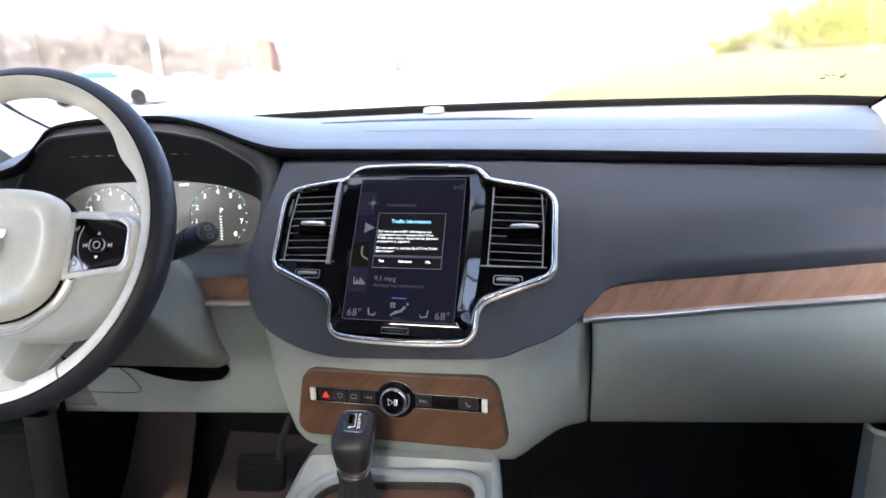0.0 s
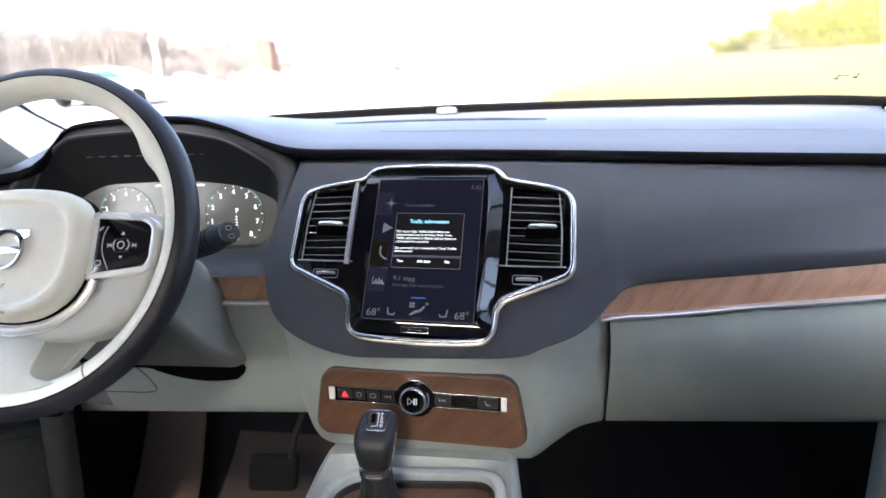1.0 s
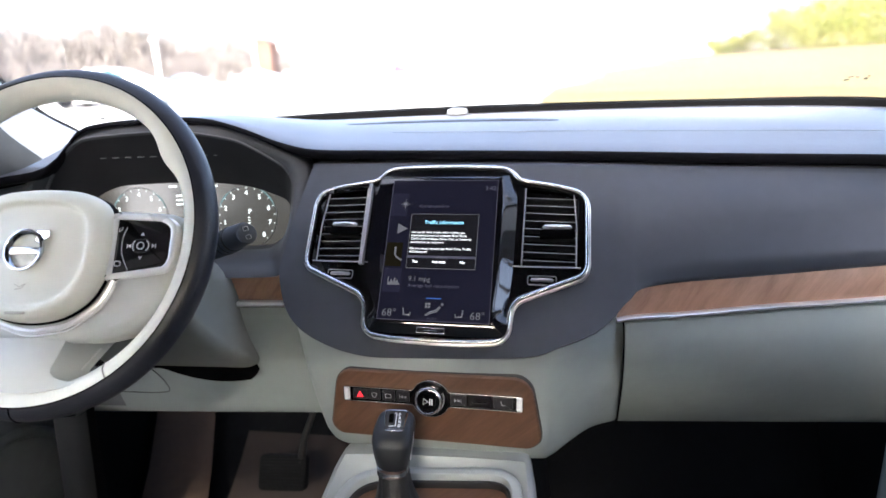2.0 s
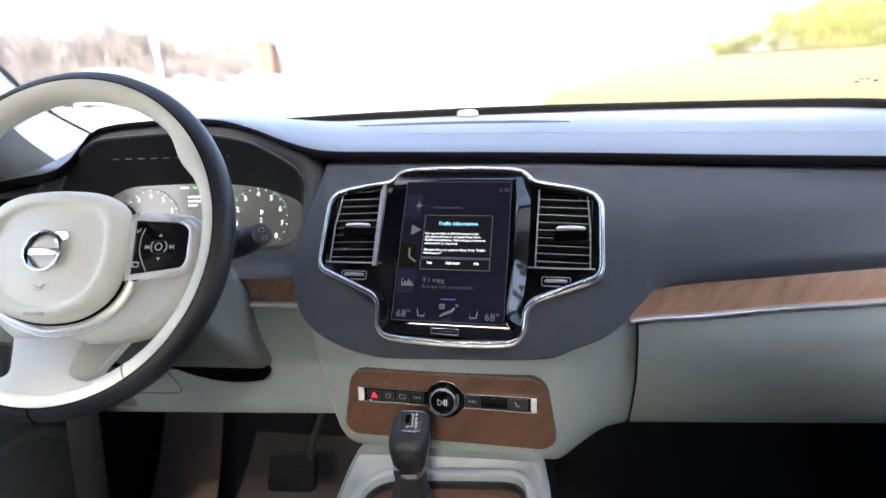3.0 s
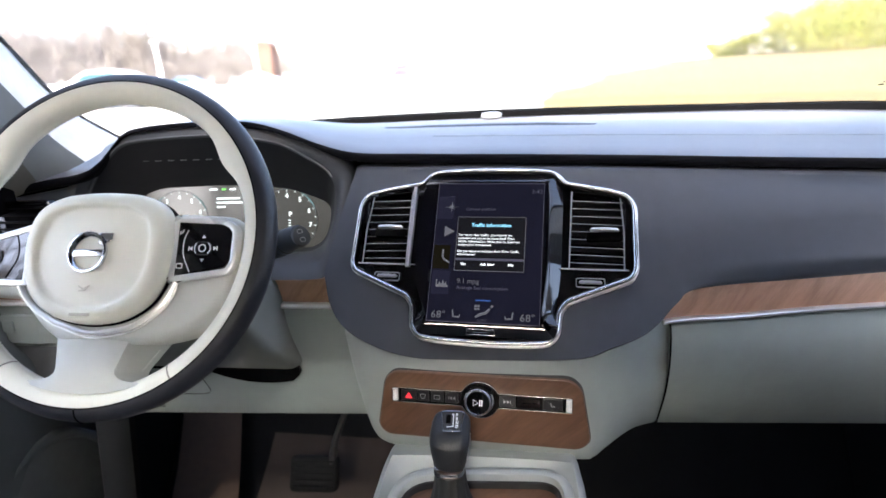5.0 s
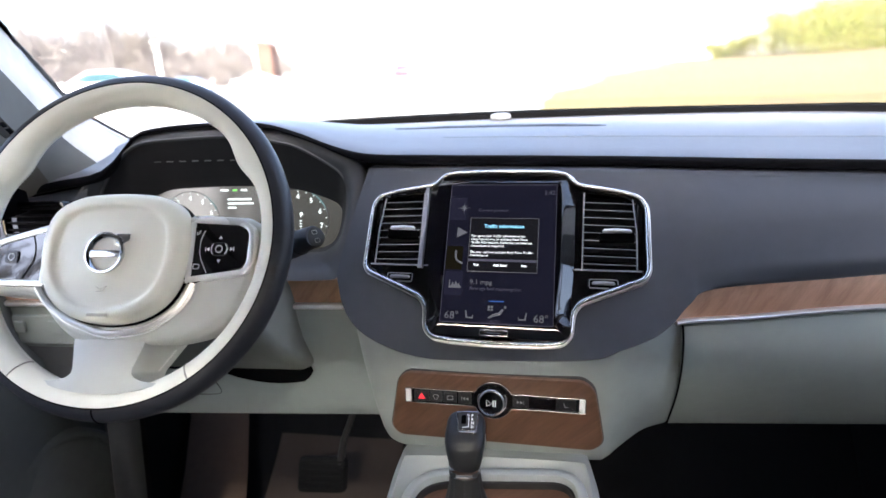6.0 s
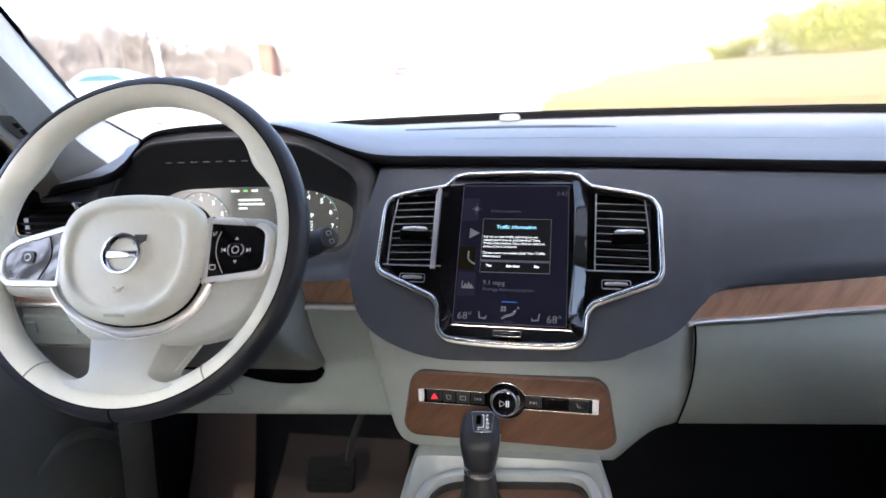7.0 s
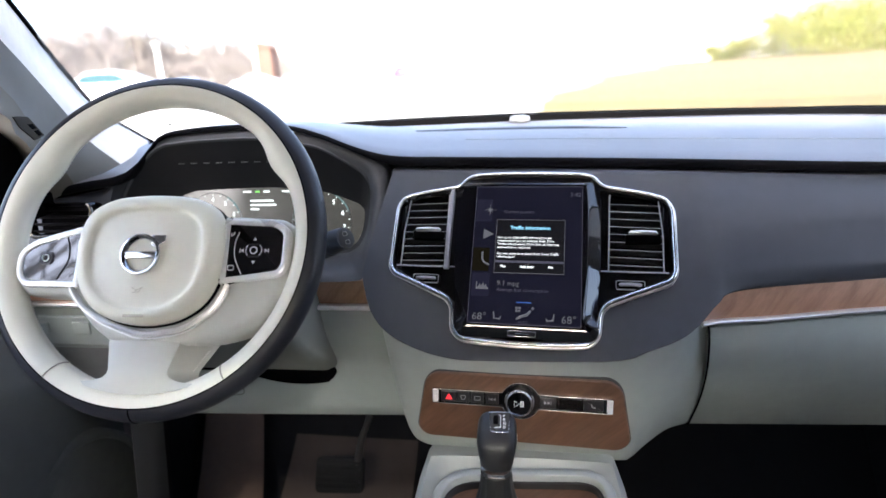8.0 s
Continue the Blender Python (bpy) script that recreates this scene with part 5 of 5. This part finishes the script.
for y, z in ((0.55, 0.405), (0.80, 0.405), (0.90, 0.420), (0.965, 0.455), (1.015, 0.492)):
    fm.append([Vector((x, y, z + 0.006 + 0.003 * math.sin(9 * x + 14 * y))) for x in (-0.640, -0.58, -0.52, -0.46, -0.41, -0.36)])
bm = skin(fm, closed=False)
bmesh.ops.solidify(bm, geom=bm.faces[:], thickness=0.005)
solid("floor_mat", bm, M_MATSHADE, "tan paper mat on the driver's footwell floor, darkened for shade", "floor mat")
fr = []
for y, z in ((0.66, 0.42), (0.78, 0.44), (0.90, 0.475), (1.0, 0.53), (1.07, 0.60)):
    fr.append([Vector((x + (y - 0.8) * -0.36, y, z + 0.01)) for x in (-0.775, -0.745, -0.69, -0.655, -0.635)])
bm = skin(fr, closed=False)
bmesh.ops.solidify(bm, geom=bm.faces[:], thickness=0.006)
solid("footrest_mat", bm, M_MATLIT, "tan paper strip over the footrest, less darkened for shade", "floor mat")
ped = thing("brake_pedal", at(-0.485, 0.85, 0.53), "black rubber brake pedal on a metal arm", "pedal")
PM = axes((-0.484, 0.845, 0.535), (1, 0, 0.03), (0, -0.85, 0.5))
part("pad", prism(rrect(0.094, 0.066, 0.012), -0.006, 0.010, 0.004, m=PM), M_PEDAL, ped, "", True)
for k in range(5):
    part("rib", box(-0.040, 0.040, -0.026 + 0.0115 * k, -0.021 + 0.0115 * k, 0.009, 0.0125, 0.001, m=PM), M_PEDAL, ped, "", True)
part("arm", tube([(-0.452, 0.852, 0.545), (-0.442, 0.862, 0.60), (-0.405, 0.90, 0.70), (-0.385, 0.92, 0.80)], [0.009, 0.006, 0.005, 0.005], 10), mat("dark_steel", (0.010, 0.010, 0.011), 0.6), ped, "", True)

# ---- pillars, doors, roof, shell ----
PIL = [[(-0.802, 0.93, 1.172), (-0.765, 0.84, 1.168), (-0.737, 0.765, 1.160), (-0.775, 0.715, 1.135), (-0.815, 0.68, 1.112)],
       [(-0.828, 0.88, 1.213), (-0.800, 0.83, 1.205), (-0.775, 0.755, 1.197), (-0.775, 0.69, 1.172), (-0.785, 0.645, 1.155)],
       [(-0.844, 0.85, 1.247), (-0.806, 0.78, 1.240), (-0.772, 0.72, 1.235), (-0.764, 0.655, 1.206), (-0.746, 0.605, 1.198)],
       [(-0.809, 0.74, 1.325), (-0.780, 0.69, 1.310), (-0.755, 0.65, 1.295), (-0.750, 0.62, 1.241), (-0.733, 0.575, 1.220)],
       [(-0.743, 0.62, 1.371), (-0.732, 0.60, 1.352), (-0.724, 0.58, 1.333), (-0.739, 0.58, 1.282), (-0.721, 0.55, 1.245)],
       [(-0.66, 0.45, 1.46), (-0.65, 0.43, 1.44), (-0.645, 0.41, 1.42), (-0.665, 0.41, 1.36), (-0.66, 0.38, 1.30)]]
PIL.append([tuple(q + 0.75 * (q - p) for p, q in zip(a, b_)) for a, b_ in zip(PIL[-2], PIL[-1])])
for side_name, mir in (("wall_pillar_driver", 1), ("wall_pillar_passenger", -1)):
    def flip(p):
        return Vector((p[0] if mir > 0 else -0.28 - p[0], p[1], p[2]))

    rings, grey, warm = [], [], []
    for sec in PIL:
        table = [(i, *p) for i, p in enumerate(sec)]
        curve = [flip(knots(table, 4 * k / 20)) for k in range(21)]
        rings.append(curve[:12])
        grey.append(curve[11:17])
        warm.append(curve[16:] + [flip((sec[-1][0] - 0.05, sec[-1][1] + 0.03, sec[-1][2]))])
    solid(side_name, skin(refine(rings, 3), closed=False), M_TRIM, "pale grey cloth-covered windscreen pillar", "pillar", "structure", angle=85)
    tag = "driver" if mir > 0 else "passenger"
    solid("trim_pillar_" + tag, skin(refine(grey, 3), closed=False), M_TRIMSHADE, "inner side of the pillar cloth, its shade in the colour", "trim", "structure", angle=85)
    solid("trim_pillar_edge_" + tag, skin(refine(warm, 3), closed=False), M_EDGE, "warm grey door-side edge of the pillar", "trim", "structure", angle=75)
    seal = tube([(r[0].x, r[0].y + 0.002, r[0].z) for r in rings], 0.0034, 8)
    solid("trim_seal_driver" if mir > 0 else "trim_seal_passenger", seal, M_DARK, "black windscreen edge seal", "seal", "structure")


def pillar_skin(a, v):
    """A point on the driver's pillar: a counts sections upwards, v runs across."""
    return Vector(knots([(i, *knots([(k, *p) for k, p in enumerate(sec)], v)) for i, sec in enumerate(PIL)], a))


def pillar_patch(u0, u1, w0, w1, rise, nu=8, nw=4):
    """A thin plate that follows the pillar, within the four corners of the grille."""
    ca, cb, cc, cd = (Vector(q) for q in ((3.62, 3.82), (3.02, 3.16), (2.18, 3.04), (2.24, 3.58)))
    rows, low = [], []
    for i in range(nu + 1):
        u = u0 + (u1 - u0) * i / nu
        row, under = [], []
        for k in range(nw + 1):
            w = w0 + (w1 - w0) * k / nw
            q = cb.lerp(cc, u).lerp(ca.lerp(cd, u), w)
            p = pillar_skin(*q)
            n = (pillar_skin(q[0] + 0.05, q[1]) - p).cross(pillar_skin(q[0], q[1] + 0.05) - p).normalized()
            n = n if n.x > 0 else -n
            row.append(p + n * (rise if 0 < i < nu and 0 < k < nw else rise - 0.0006))
            under.append(p - n * 0.002)
        rows.append(row)
        low.append(under)
    bm = skin(rows, closed=False)
    rim = lambda g: [g[0][k] for k in range(nw + 1)] + [g[i][nw] for i in range(1, nu + 1)] + [g[nu][k] for k in range(nw - 1, -1, -1)] + [g[i][0] for i in range(nu - 1, 0, -1)]
    return skin([rim(rows), rim(low)], caps=False, bm=bm)


tw = thing("speaker_grille", Matrix.Translation(pillar_skin(2.7, 3.4)), "slotted tweeter grille on the pillar trim", "speaker")
part("panel", pillar_patch(0, 1, 0, 1, 0.0018), mat("dark_warm_grille", (0.042, 0.039, 0.033), 0.8, bump=0.2, spec=0.1), tw, "", True, 60)
for u0, u1 in ((0.34, 0.58), (0.66, 0.92)):
    part("slot", pillar_patch(u0, u1, 0.12, 0.46, 0.0026), M_DARK, tw, "", True, 60)

# cowl strip, windscreen, black lower edge of the glass
edge_x = [-0.82 + 1.42 * k / 40 for k in range(41)]
EDGE = [(-0.83, 0.89, 1.172), (-0.75, 0.925, 1.168), (-0.60, 0.975, 1.180), (-0.42, 0.995, 1.188), (-0.134, 1.003, 1.192), (0.083, 1.003, 1.191), (0.31, 1.0, 1.188), (0.46, 0.990, 1.1862), (0.545, 0.975, 1.1815), (0.60, 0.93, 1.178)]
solid("trim_cowl", skin([[Vector((x, knots(EDGE, x)[0] + dy, knots(EDGE, x)[1] + dz)) for dy, dz in ((-0.016, -0.050), (-0.014, -0.0165), (0.0, 0.0), (0.05, 0.002), (0.06, -0.10))] for x in edge_x], closed=False), M_DARK, "black strip along the foot of the windscreen", "trim", "structure")
scr_rings = []
for x in [-0.93 + 1.62 * k / 44 for k in range(45)]:
    y, z = knots(EDGE, x)
    f = (x - XC) / 0.68
    top = Vector((XC + 0.61 * f, 0.33 - 0.03 * f * f, 1.545 - 0.015 * f * f))
    row = [Vector((x, y + 0.004, z + 0.001)).lerp(top, k / 6) + Vector((0, 0.03, 0.035)) * math.sin(math.pi * k / 6) for k in range(7)]
    scr_rings.append(row + [p + Vector((0, 0.0025, 0.0043)) for p in reversed(row)])
gbm = skin(scr_rings)
glass = solid("window_1", gbm, M_GLASS, "clear windscreen glass", "windscreen", "structure")
glass.visible_shadow = False
head = []
for k in range(25):
    f = -1 + k / 12
    c = max(0.0, min(1.0, 2.6 - 4.5 * abs(f + 0.12)))  # deeper in the middle, where the display mirrors it
    head.append([Vector((XC + 0.66 * f, y - 0.03 * f * f, z - 0.020 * f * f)) for y, z in ((0.30, 1.535), (0.36, 1.522), (0.43, 1.488), (0.465 + 0.075 * c, 1.468 - 0.036 * c), (0.470 + 0.075 * c, 1.474 - 0.036 * c), (0.36, 1.545))])
solid("trim_reflection_block", skin(head), M_CARPET, "unseen black band above the windscreen that darkens the display's reflection", "trim", "structure")
roof = bmesh.new()
ry = [0.34, 0.22, 0.10, -0.10, -0.30, -0.50, -0.66]
rx = [XC - 0.81 + 1.62 * k / 18 for k in range(19)]
rows = [[roof.verts.new((x, y - (0.03 * ((x - XC) / 0.6) ** 2 if y == 0.34 else 0), 1.55 + 0.06 * min(1, (0.34 - y) / 0.4) - 0.10 * ((x - XC) / 0.8) ** 4)) for y in ry] for x in rx]
for i in range(18):
    for k in range(6):
        roof.faces.new((rows[i][k], rows[i + 1][k], rows[i + 1][k + 1], rows[i][k + 1]))
bmesh.ops.solidify(roof, geom=roof.faces[:], thickness=0.03)
solid("ceiling", roof, M_ROOF, "charcoal cloth headliner", "ceiling", "structure")
for nm, x, s in (("wall_driver_side", -0.93, -1), ("wall_passenger_side", 0.65, 1)):
    bm = bmesh.new()
    box(min(x, x + s * 0.05), max(x, x + s * 0.05), -0.70, 1.2, 0.36, 1.06, 0.01, bm)
    for y0, y1 in ((-0.70, -0.02 if s < 0 else 0.20),):
        box(min(x - s * 0.10, x + s * 0.02), max(x - s * 0.10, x + s * 0.02), y0, y1, 1.05, 1.60, 0.01, bm)
    solid(nm, bm, M_SHELL, "grey car side, with an unseen block above that cuts light", "wall", "structure")
bm = bmesh.new()
for x0, x1, z0, z1 in ((-0.95, 0.67, 0.36, 1.29), (-0.95, 0.67, 1.365, 1.60), (-0.95, -0.70, 1.29, 1.365), (0.20, 0.67, 1.29, 1.365)):
    box(x0, x1, -0.72, -0.66, z0, z1, 0.004, bm)
solid("wall_rear", bm, M_SHELL, "unseen added rear wall that limits the rear window's light", "wall", "structure")
bm = bmesh.new()
box(-0.705, 0.205, -0.695, -0.690, 1.285, 1.370, 0.001, bm)
rear_glass = solid("window_2", bm, M_GLASS, "clear rear window glass", "window", "structure")
rear_glass.visible_shadow = False

door = thing("door_1", at(-0.85, 0.5, 0.5), "driver's door lining with speaker bulge and black window frame", "door", kind="structure")
dl = []
for y, z0, z1, x in ((0.40, 0.45, 1.06, -0.86), (0.52, 0.45, 1.06, -0.855), (0.62, 0.45, 1.04, -0.86), (0.69, 0.45, 1.00, -0.87), (0.78, 0.45, 0.98, -0.878)):
    dl.append([Vector((x + dx, y, z0 + (z1 - z0) * f)) for f, dx in ((0, 0.0), (0.3, 0.012), (0.6, 0.02), (0.68, 0.035), (0.74, 0.035), (0.8, 0.01), (1.0, -0.01))])
part("lining", skin(dl, closed=False), M_DOORPANEL, door, "dark grey door lining", True, 50)
part("speaker_bulge", lathe([(0.128, -0.01), (0.126, 0.008), (0.120, 0.014), (0.114, 0.0145), (0.111, 0.010), (0.105, 0.010), (0.02, 0.016), (0.001, 0.016)], 48, axes((-0.846, 0.645, 0.608), (0, 1, 0), (1, -0.10, 0.06))), M_DOORPANEL, door, "round speaker bulge", True, 50)
wf = wall_sheet([[(-0.792, 0.585, 1.09), (-0.786, 0.585, 1.25)], [(-0.790, 0.61, 1.10), (-0.788, 0.61, 1.24)], [(-0.795, 0.64, 1.10), (-0.794, 0.64, 1.22)], [(-0.80, 0.68, 1.10), (-0.80, 0.68, 1.20)]])
bmesh.ops.solidify(wf, geom=wf.faces[:], thickness=0.01)
part("window_frame", wf, M_DARK, door, "black window frame and mirror base", True)
kp = []
for z, dx, dy in ((0.80, 0.008, 0.0), (0.70, 0.0, -0.006), (0.60, -0.008, -0.012), (0.40, -0.018, -0.02)):
    kp.append([Vector((x + dx, y + dy, z)) for x, y in ((-0.752, 0.70), (-0.738, 0.66), (-0.730, 0.640), (-0.724, 0.628), (-0.718, 0.622), (-0.692, 0.622), (-0.682, 0.628), (-0.679, 0.640))])
solid("trim_kick_panel", skin(kp, closed=False), M_KICK, "grey kick panel beside the footwell, shade in its colour", "trim", "structure", angle=60)
kp = [[Vector((x + dx, y + dy, z)) for x, y in ((-0.679, 0.640), (-0.70, 0.68), (-0.80, 0.80), (-0.90, 1.16))] for z, dx, dy in ((0.80, 0.008, 0.0), (0.70, 0.0, -0.006), (0.60, -0.008, -0.012), (0.40, -0.018, -0.02))]
solid("trim_carpet_driver", skin(kp, closed=False), M_CARPET, "black carpet on the footwell's side", "trim", "structure")
kp = [[Vector((x + dx, y + dy, z)) for z, dx, dy in ((0.768, 0.004, 0.006), (0.764, 0.0, 0.0), (0.60, 0.006, 0.0), (0.40, 0.014, 0.0))] for x, y in ((0.515, 0.76), (0.485, 0.745), (0.473, 0.730), (0.470, 0.720), (0.473, 0.705), (0.494, 0.692), (0.66, 0.680))]
solid("trim_kick_panel_passenger", skin(kp, closed=False), M_GREY, "pale grey door edge beside the passenger footwell", "trim", "structure")
kp = [[Vector((x, y, z)) for z in (0.80, 0.60, 0.40)] for x, y in ((0.60, 1.16), (0.54, 0.90), (0.505, 0.73))]
solid("trim_carpet_passenger", skin(kp, closed=False), M_CARPET, "black carpet on the footwell's side", "trim", "structure")

# ---- outside ----
def land(x, y):
    d = math.hypot(x, y)
    return 0.021 * max(0.0, d - 6) if d < 120 else 0.021 * 114 + 0.004 * (d - 120)


g_r = [0.01, 3, 6, 10, 16, 24, 34, 48, 70, 100, 160, 300, 700, 2000]
solid("ground", skin([[Vector((r * math.cos(a), r * math.sin(a), land(r, 0) - 0.02)) for a in [2 * math.pi * k / 48 for k in range(48)]] for r in g_r], caps=False), M_ASPHALT, "pale asphalt car park", "ground", "structure", angle=80)
gr = []
for k in range(61):
    r = 4 * 30 ** (k / 60)
    a0 = -3 + 13 * math.log(r / 10) / math.log(5) + 0.7 * math.sin(0.55 * k) + 0.3 * math.sin(1.3 * k)
    gr.append([Vector((r * math.sin(radians(a)), r * math.cos(radians(a)), land(r, 0) + 0.01 + max(0.0, (a - a0) / 60) * r * 0.05)) for a in [a0 + (78 - a0) * j / 20 for j in range(21)]])
solid("grass", skin(gr, closed=False), M_GRASS, "dry sunlit grass bank beside the car park", "grass", "stuff", angle=80)


hz = [[Vector((420 * math.sin(radians(a)), 420 * math.cos(radians(a)), z)) for a in range(-80, 81, 4)] for z in (-5, 8, 22, 26)]
solid("backdrop", skin(hz, closed=False), M_WHITEOUT, "pale sheet added to whiten the horizon beyond the car park", "distance", "structure", angle=80)


def spot(az, d):
    a = radians(az)
    return Vector((d * math.sin(a), d * math.cos(a), land(d, 0)))


def lamp_post(az, d, h):
    p = spot(az, d)
    ob = thing("lamp_post", at(*p), "tall pale lamp post in the car park", "lamp post", "car park lamps")
    part("pole", lathe([(0.22, 0), (0.22, 0.5), (0.11, 0.55), (0.09, h)], 14), M_POLE, ob)
    part("lamp_head", box(-0.14, 0.14, -0.14, 0.14, h, h + 0.10, 0.03), M_POLE, ob)


lamp_post(-32.65, 30, 2.75)
lamp_post(-24.5, 42, 2.85)


def parked_car(az, d, turn, paint, label, s=1.0, tyre=M_LOUVRE):
    ob = thing("parked_car", at(*spot(az, d)) @ pose(0, 0, 0, 0, 0, turn) @ Matrix.Scale(s, 4), label, "car", "parked cars")
    prof = [(-2.2, 0.14), (-2.25, 0.7), (-2.1, 0.92), (-1.2, 1.0), (-0.5, 1.42), (0.6, 1.46), (1.5, 1.05), (2.15, 0.95), (2.25, 0.6), (2.2, 0.14)]
    prof = fillet(prof, 0.18, 4)
    part("body", skin([[Vector((p.x, y, p.y * (1 if abs(y) < 0.8 else 0.985))) for p in (inset(prof, 0.06) if abs(y) > 0.8 else prof)] for y in (-0.9, -0.78, 0.78, 0.9)]), paint, ob, angle=50)
    for y in (-0.905, 0.905):
        part("side_window", prism(fillet([(-1.05, 1.0), (1.25, 1.02), (0.55, 1.36), (-0.45, 1.34)], 0.06, 3), -0.01, 0.01, 0.004, m=Matrix(((1, 0, 0, 0), (0, 0, 1, y), (0, 1, 0, 0), (0, 0, 0, 1)))), M_GLASSC, ob)
        for x in (-1.4, 1.4):
            wh = part("wheel", lathe([(0.33, -0.1), (0.34, 0.0), (0.33, 0.1), (0.2, 0.11)], 24, at(x, y * 0.95, 0.34) @ pose(0, 0, 0, 90, 0, 0)), tyre, ob, "tyre")
            part("rim", lathe([(0.2, -0.11), (0.2, 0.115), (0.02, 0.10)], 16, at(x, y * 0.95, 0.34) @ pose(0, 0, 0, 90, 0, 0)), tyre, wh)
    return ob


parked_car(-36.7, 30, 14, M_WHITE, "white saloon parked in the car park", 1.12, M_DARK)
parked_car(-30.6, 46, 10, M_BLUEC, "small blue car parked further off", 0.80)
parked_car(-24.6, 50, 5, M_WHITE, "white car parked further off", 0.85)
parked_car(-10.8, 75, 90, M_REDC, "red car parked far off")
bld = thing("shed", at(*spot(-23.4, 56)), "small orange-clad building beyond the cars", "building")
part("wall", box(-0.75, 0.75, -0.9, 0.9, 0, 3.3, 0.03), M_BRICK, bld)
part("roof", prism([(-0.9, 3.3), (0.9, 3.3), (0.2, 3.8), (-0.5, 3.8)], -1.0, 1.0, 0.05, m=Matrix(((1, 0, 0, 0), (0, 0, 1, 0), (0, 1, 0, 0), (0, 0, 0, 1)))), M_BRICK, bld)

rng = random.Random(5)


def bare_tree(bm, base, h):
    def grow(p, d, ln, r, depth):
        q = p + d * ln
        tube([p, p.lerp(q, 0.5) + Vector((rng.uniform(-1, 1), rng.uniform(-1, 1), 0)) * ln * 0.05, q], [r, r * 0.8, r * 0.6], 4, bm=bm)
        if depth:
            for _ in range(4 if depth > 1 else 5):
                nd = (d + Vector((rng.uniform(-1, 1), rng.uniform(-1, 1), rng.uniform(-0.2, 0.7))) * 0.62).normalized()
                grow(p.lerp(q, rng.uniform(0.55, 1.0)), nd, ln * rng.uniform(0.55, 0.8), r * 0.55, depth - 1)
    grow(base, Vector((rng.uniform(-0.05, 0.05), rng.uniform(-0.05, 0.05), 1)).normalized(), h * 0.34, h * 0.015, 3)


wbm = bmesh.new()
for k in range(420):
    az = -58 + 36 * (k + rng.random()) / 420
    bare_tree(wbm, spot(az, rng.uniform(62, 95)), (rng.uniform(4.5, 9.5) + (1.5 if k % 9 == 0 else 0)) * (1.0 if az < -32 else 0.8 if az < -25 else 0.55))
for k in range(560):
    bare_tree(wbm, spot(-58 + 37 * (k + rng.random()) / 560, rng.uniform(60, 80)), rng.uniform(2.2, 4.0))
# trees beside the car park, mirrored in the glossy trim
for az, d, h in ((-106, 15, 11), (-116, 13, 12), (-125, 15, 14), (-134, 14, 12), (-143, 16, 13), (96, 12, 13), (106, 14, 15), (116, 13, 14), (128, 15, 13)):
    bare_tree(wbm, spot(az, d), h)
solid("bare_woods", wbm, M_BARK, "leafless brown trees at the edge of the car park", "woods", "stuff")


def leafy_tree(az, d, h, wide):
    p = spot(az, d)
    ob = thing("tree", at(*p), "yellow-green spring tree on the grass bank", "tree", "trees on the bank")
    part("trunk", tube([(0, 0, 0), (0.1, 0, h * 0.3), (0, 0.1, h * 0.6)], [0.14, 0.10, 0.05], 8), M_BARK, ob)
    cb = bmesh.new()
    tufts = []
    for _ in range(46):
        v = Vector((rng.gauss(0, 1), rng.gauss(0, 1), rng.gauss(0, 1)))
        v *= min(1.0, 1.7 / max(v.length, 0.01))
        tufts.append(Vector((v.x * wide * 0.62, v.y * wide * 0.62, h * 0.46 + v.z * h * 0.27)))
    for k in range(11000 if h > 4 else 6000):
        c = tufts[k % 46] + Vector((rng.gauss(0, 0.11), rng.gauss(0, 0.11), rng.gauss(0, 0.075))) * wide
        c.z = abs(c.z)
        s = rng.uniform(0.05, 0.12)
        a, b = Vector((rng.uniform(-1, 1), rng.uniform(-1, 1), rng.uniform(-1, 1))).normalized() * s, Vector((rng.uniform(-1, 1), rng.uniform(-1, 1), rng.uniform(-1, 1))).normalized() * s
        cb.faces.new([cb.verts.new(c + a), cb.verts.new(c + b), cb.verts.new(c - a), cb.verts.new(c - b)])
    me = bpy.data.meshes.new("crown")
    cb.to_mesh(me)
    cb.free()
    me.materials.append(M_LEAF)
    cr = new("crown", me)
    cr.parent = ob


for az, d, h, w_ in ((18.6, 90, 2.4, 4.0), (20.6, 88, 3.6, 6.0), (22.8, 86, 5.2, 7.0), (25.0, 85, 5.6, 8.0), (27.0, 84, 7.0, 9.0), (30, 74, 9.5, 10.0), (34, 68, 10.0, 10.0), (39, 70, 11, 10), (45, 72, 11, 10), (28, 88, 6.0, 9.0), (32.5, 64, 5.0, 9.0)):
    leafy_tree(az, d, h, w_)

# small marks stuck low on the windscreen
for nm, x, y, z, bars in (("windscreen_sticker", 0.460, 0.952, 1.2155, ((0, 0, 0.007, 0.003), (0.002, -0.008, 0.008, 0.002), (0.012, -0.007, 0.005, 0.002), (0.026, -0.002, 0.006, 0.004), (0.027, -0.009, 0.004, 0.002))), ("windscreen_sticker", -0.722, 0.872, 1.205, ((0, 0, 0.011, 0.003), (0.004, -0.009, 0.004, 0.003)))):
    stk = thing(nm, axes((x, y, z), (1, 0, 0), (0, -0.55, -0.83)) @ pose(0, 0, 0, 0, 0, 0), "small clear sticker with dark marks on the windscreen", "sticker", "windscreen stickers")
    for bx, by, w_, h_ in bars:
        part("mark", prism(rrect(w_, h_, 0.0008, bx, -by, 2), 0.0, 0.0006, 0.0002), M_BLACK, stk)
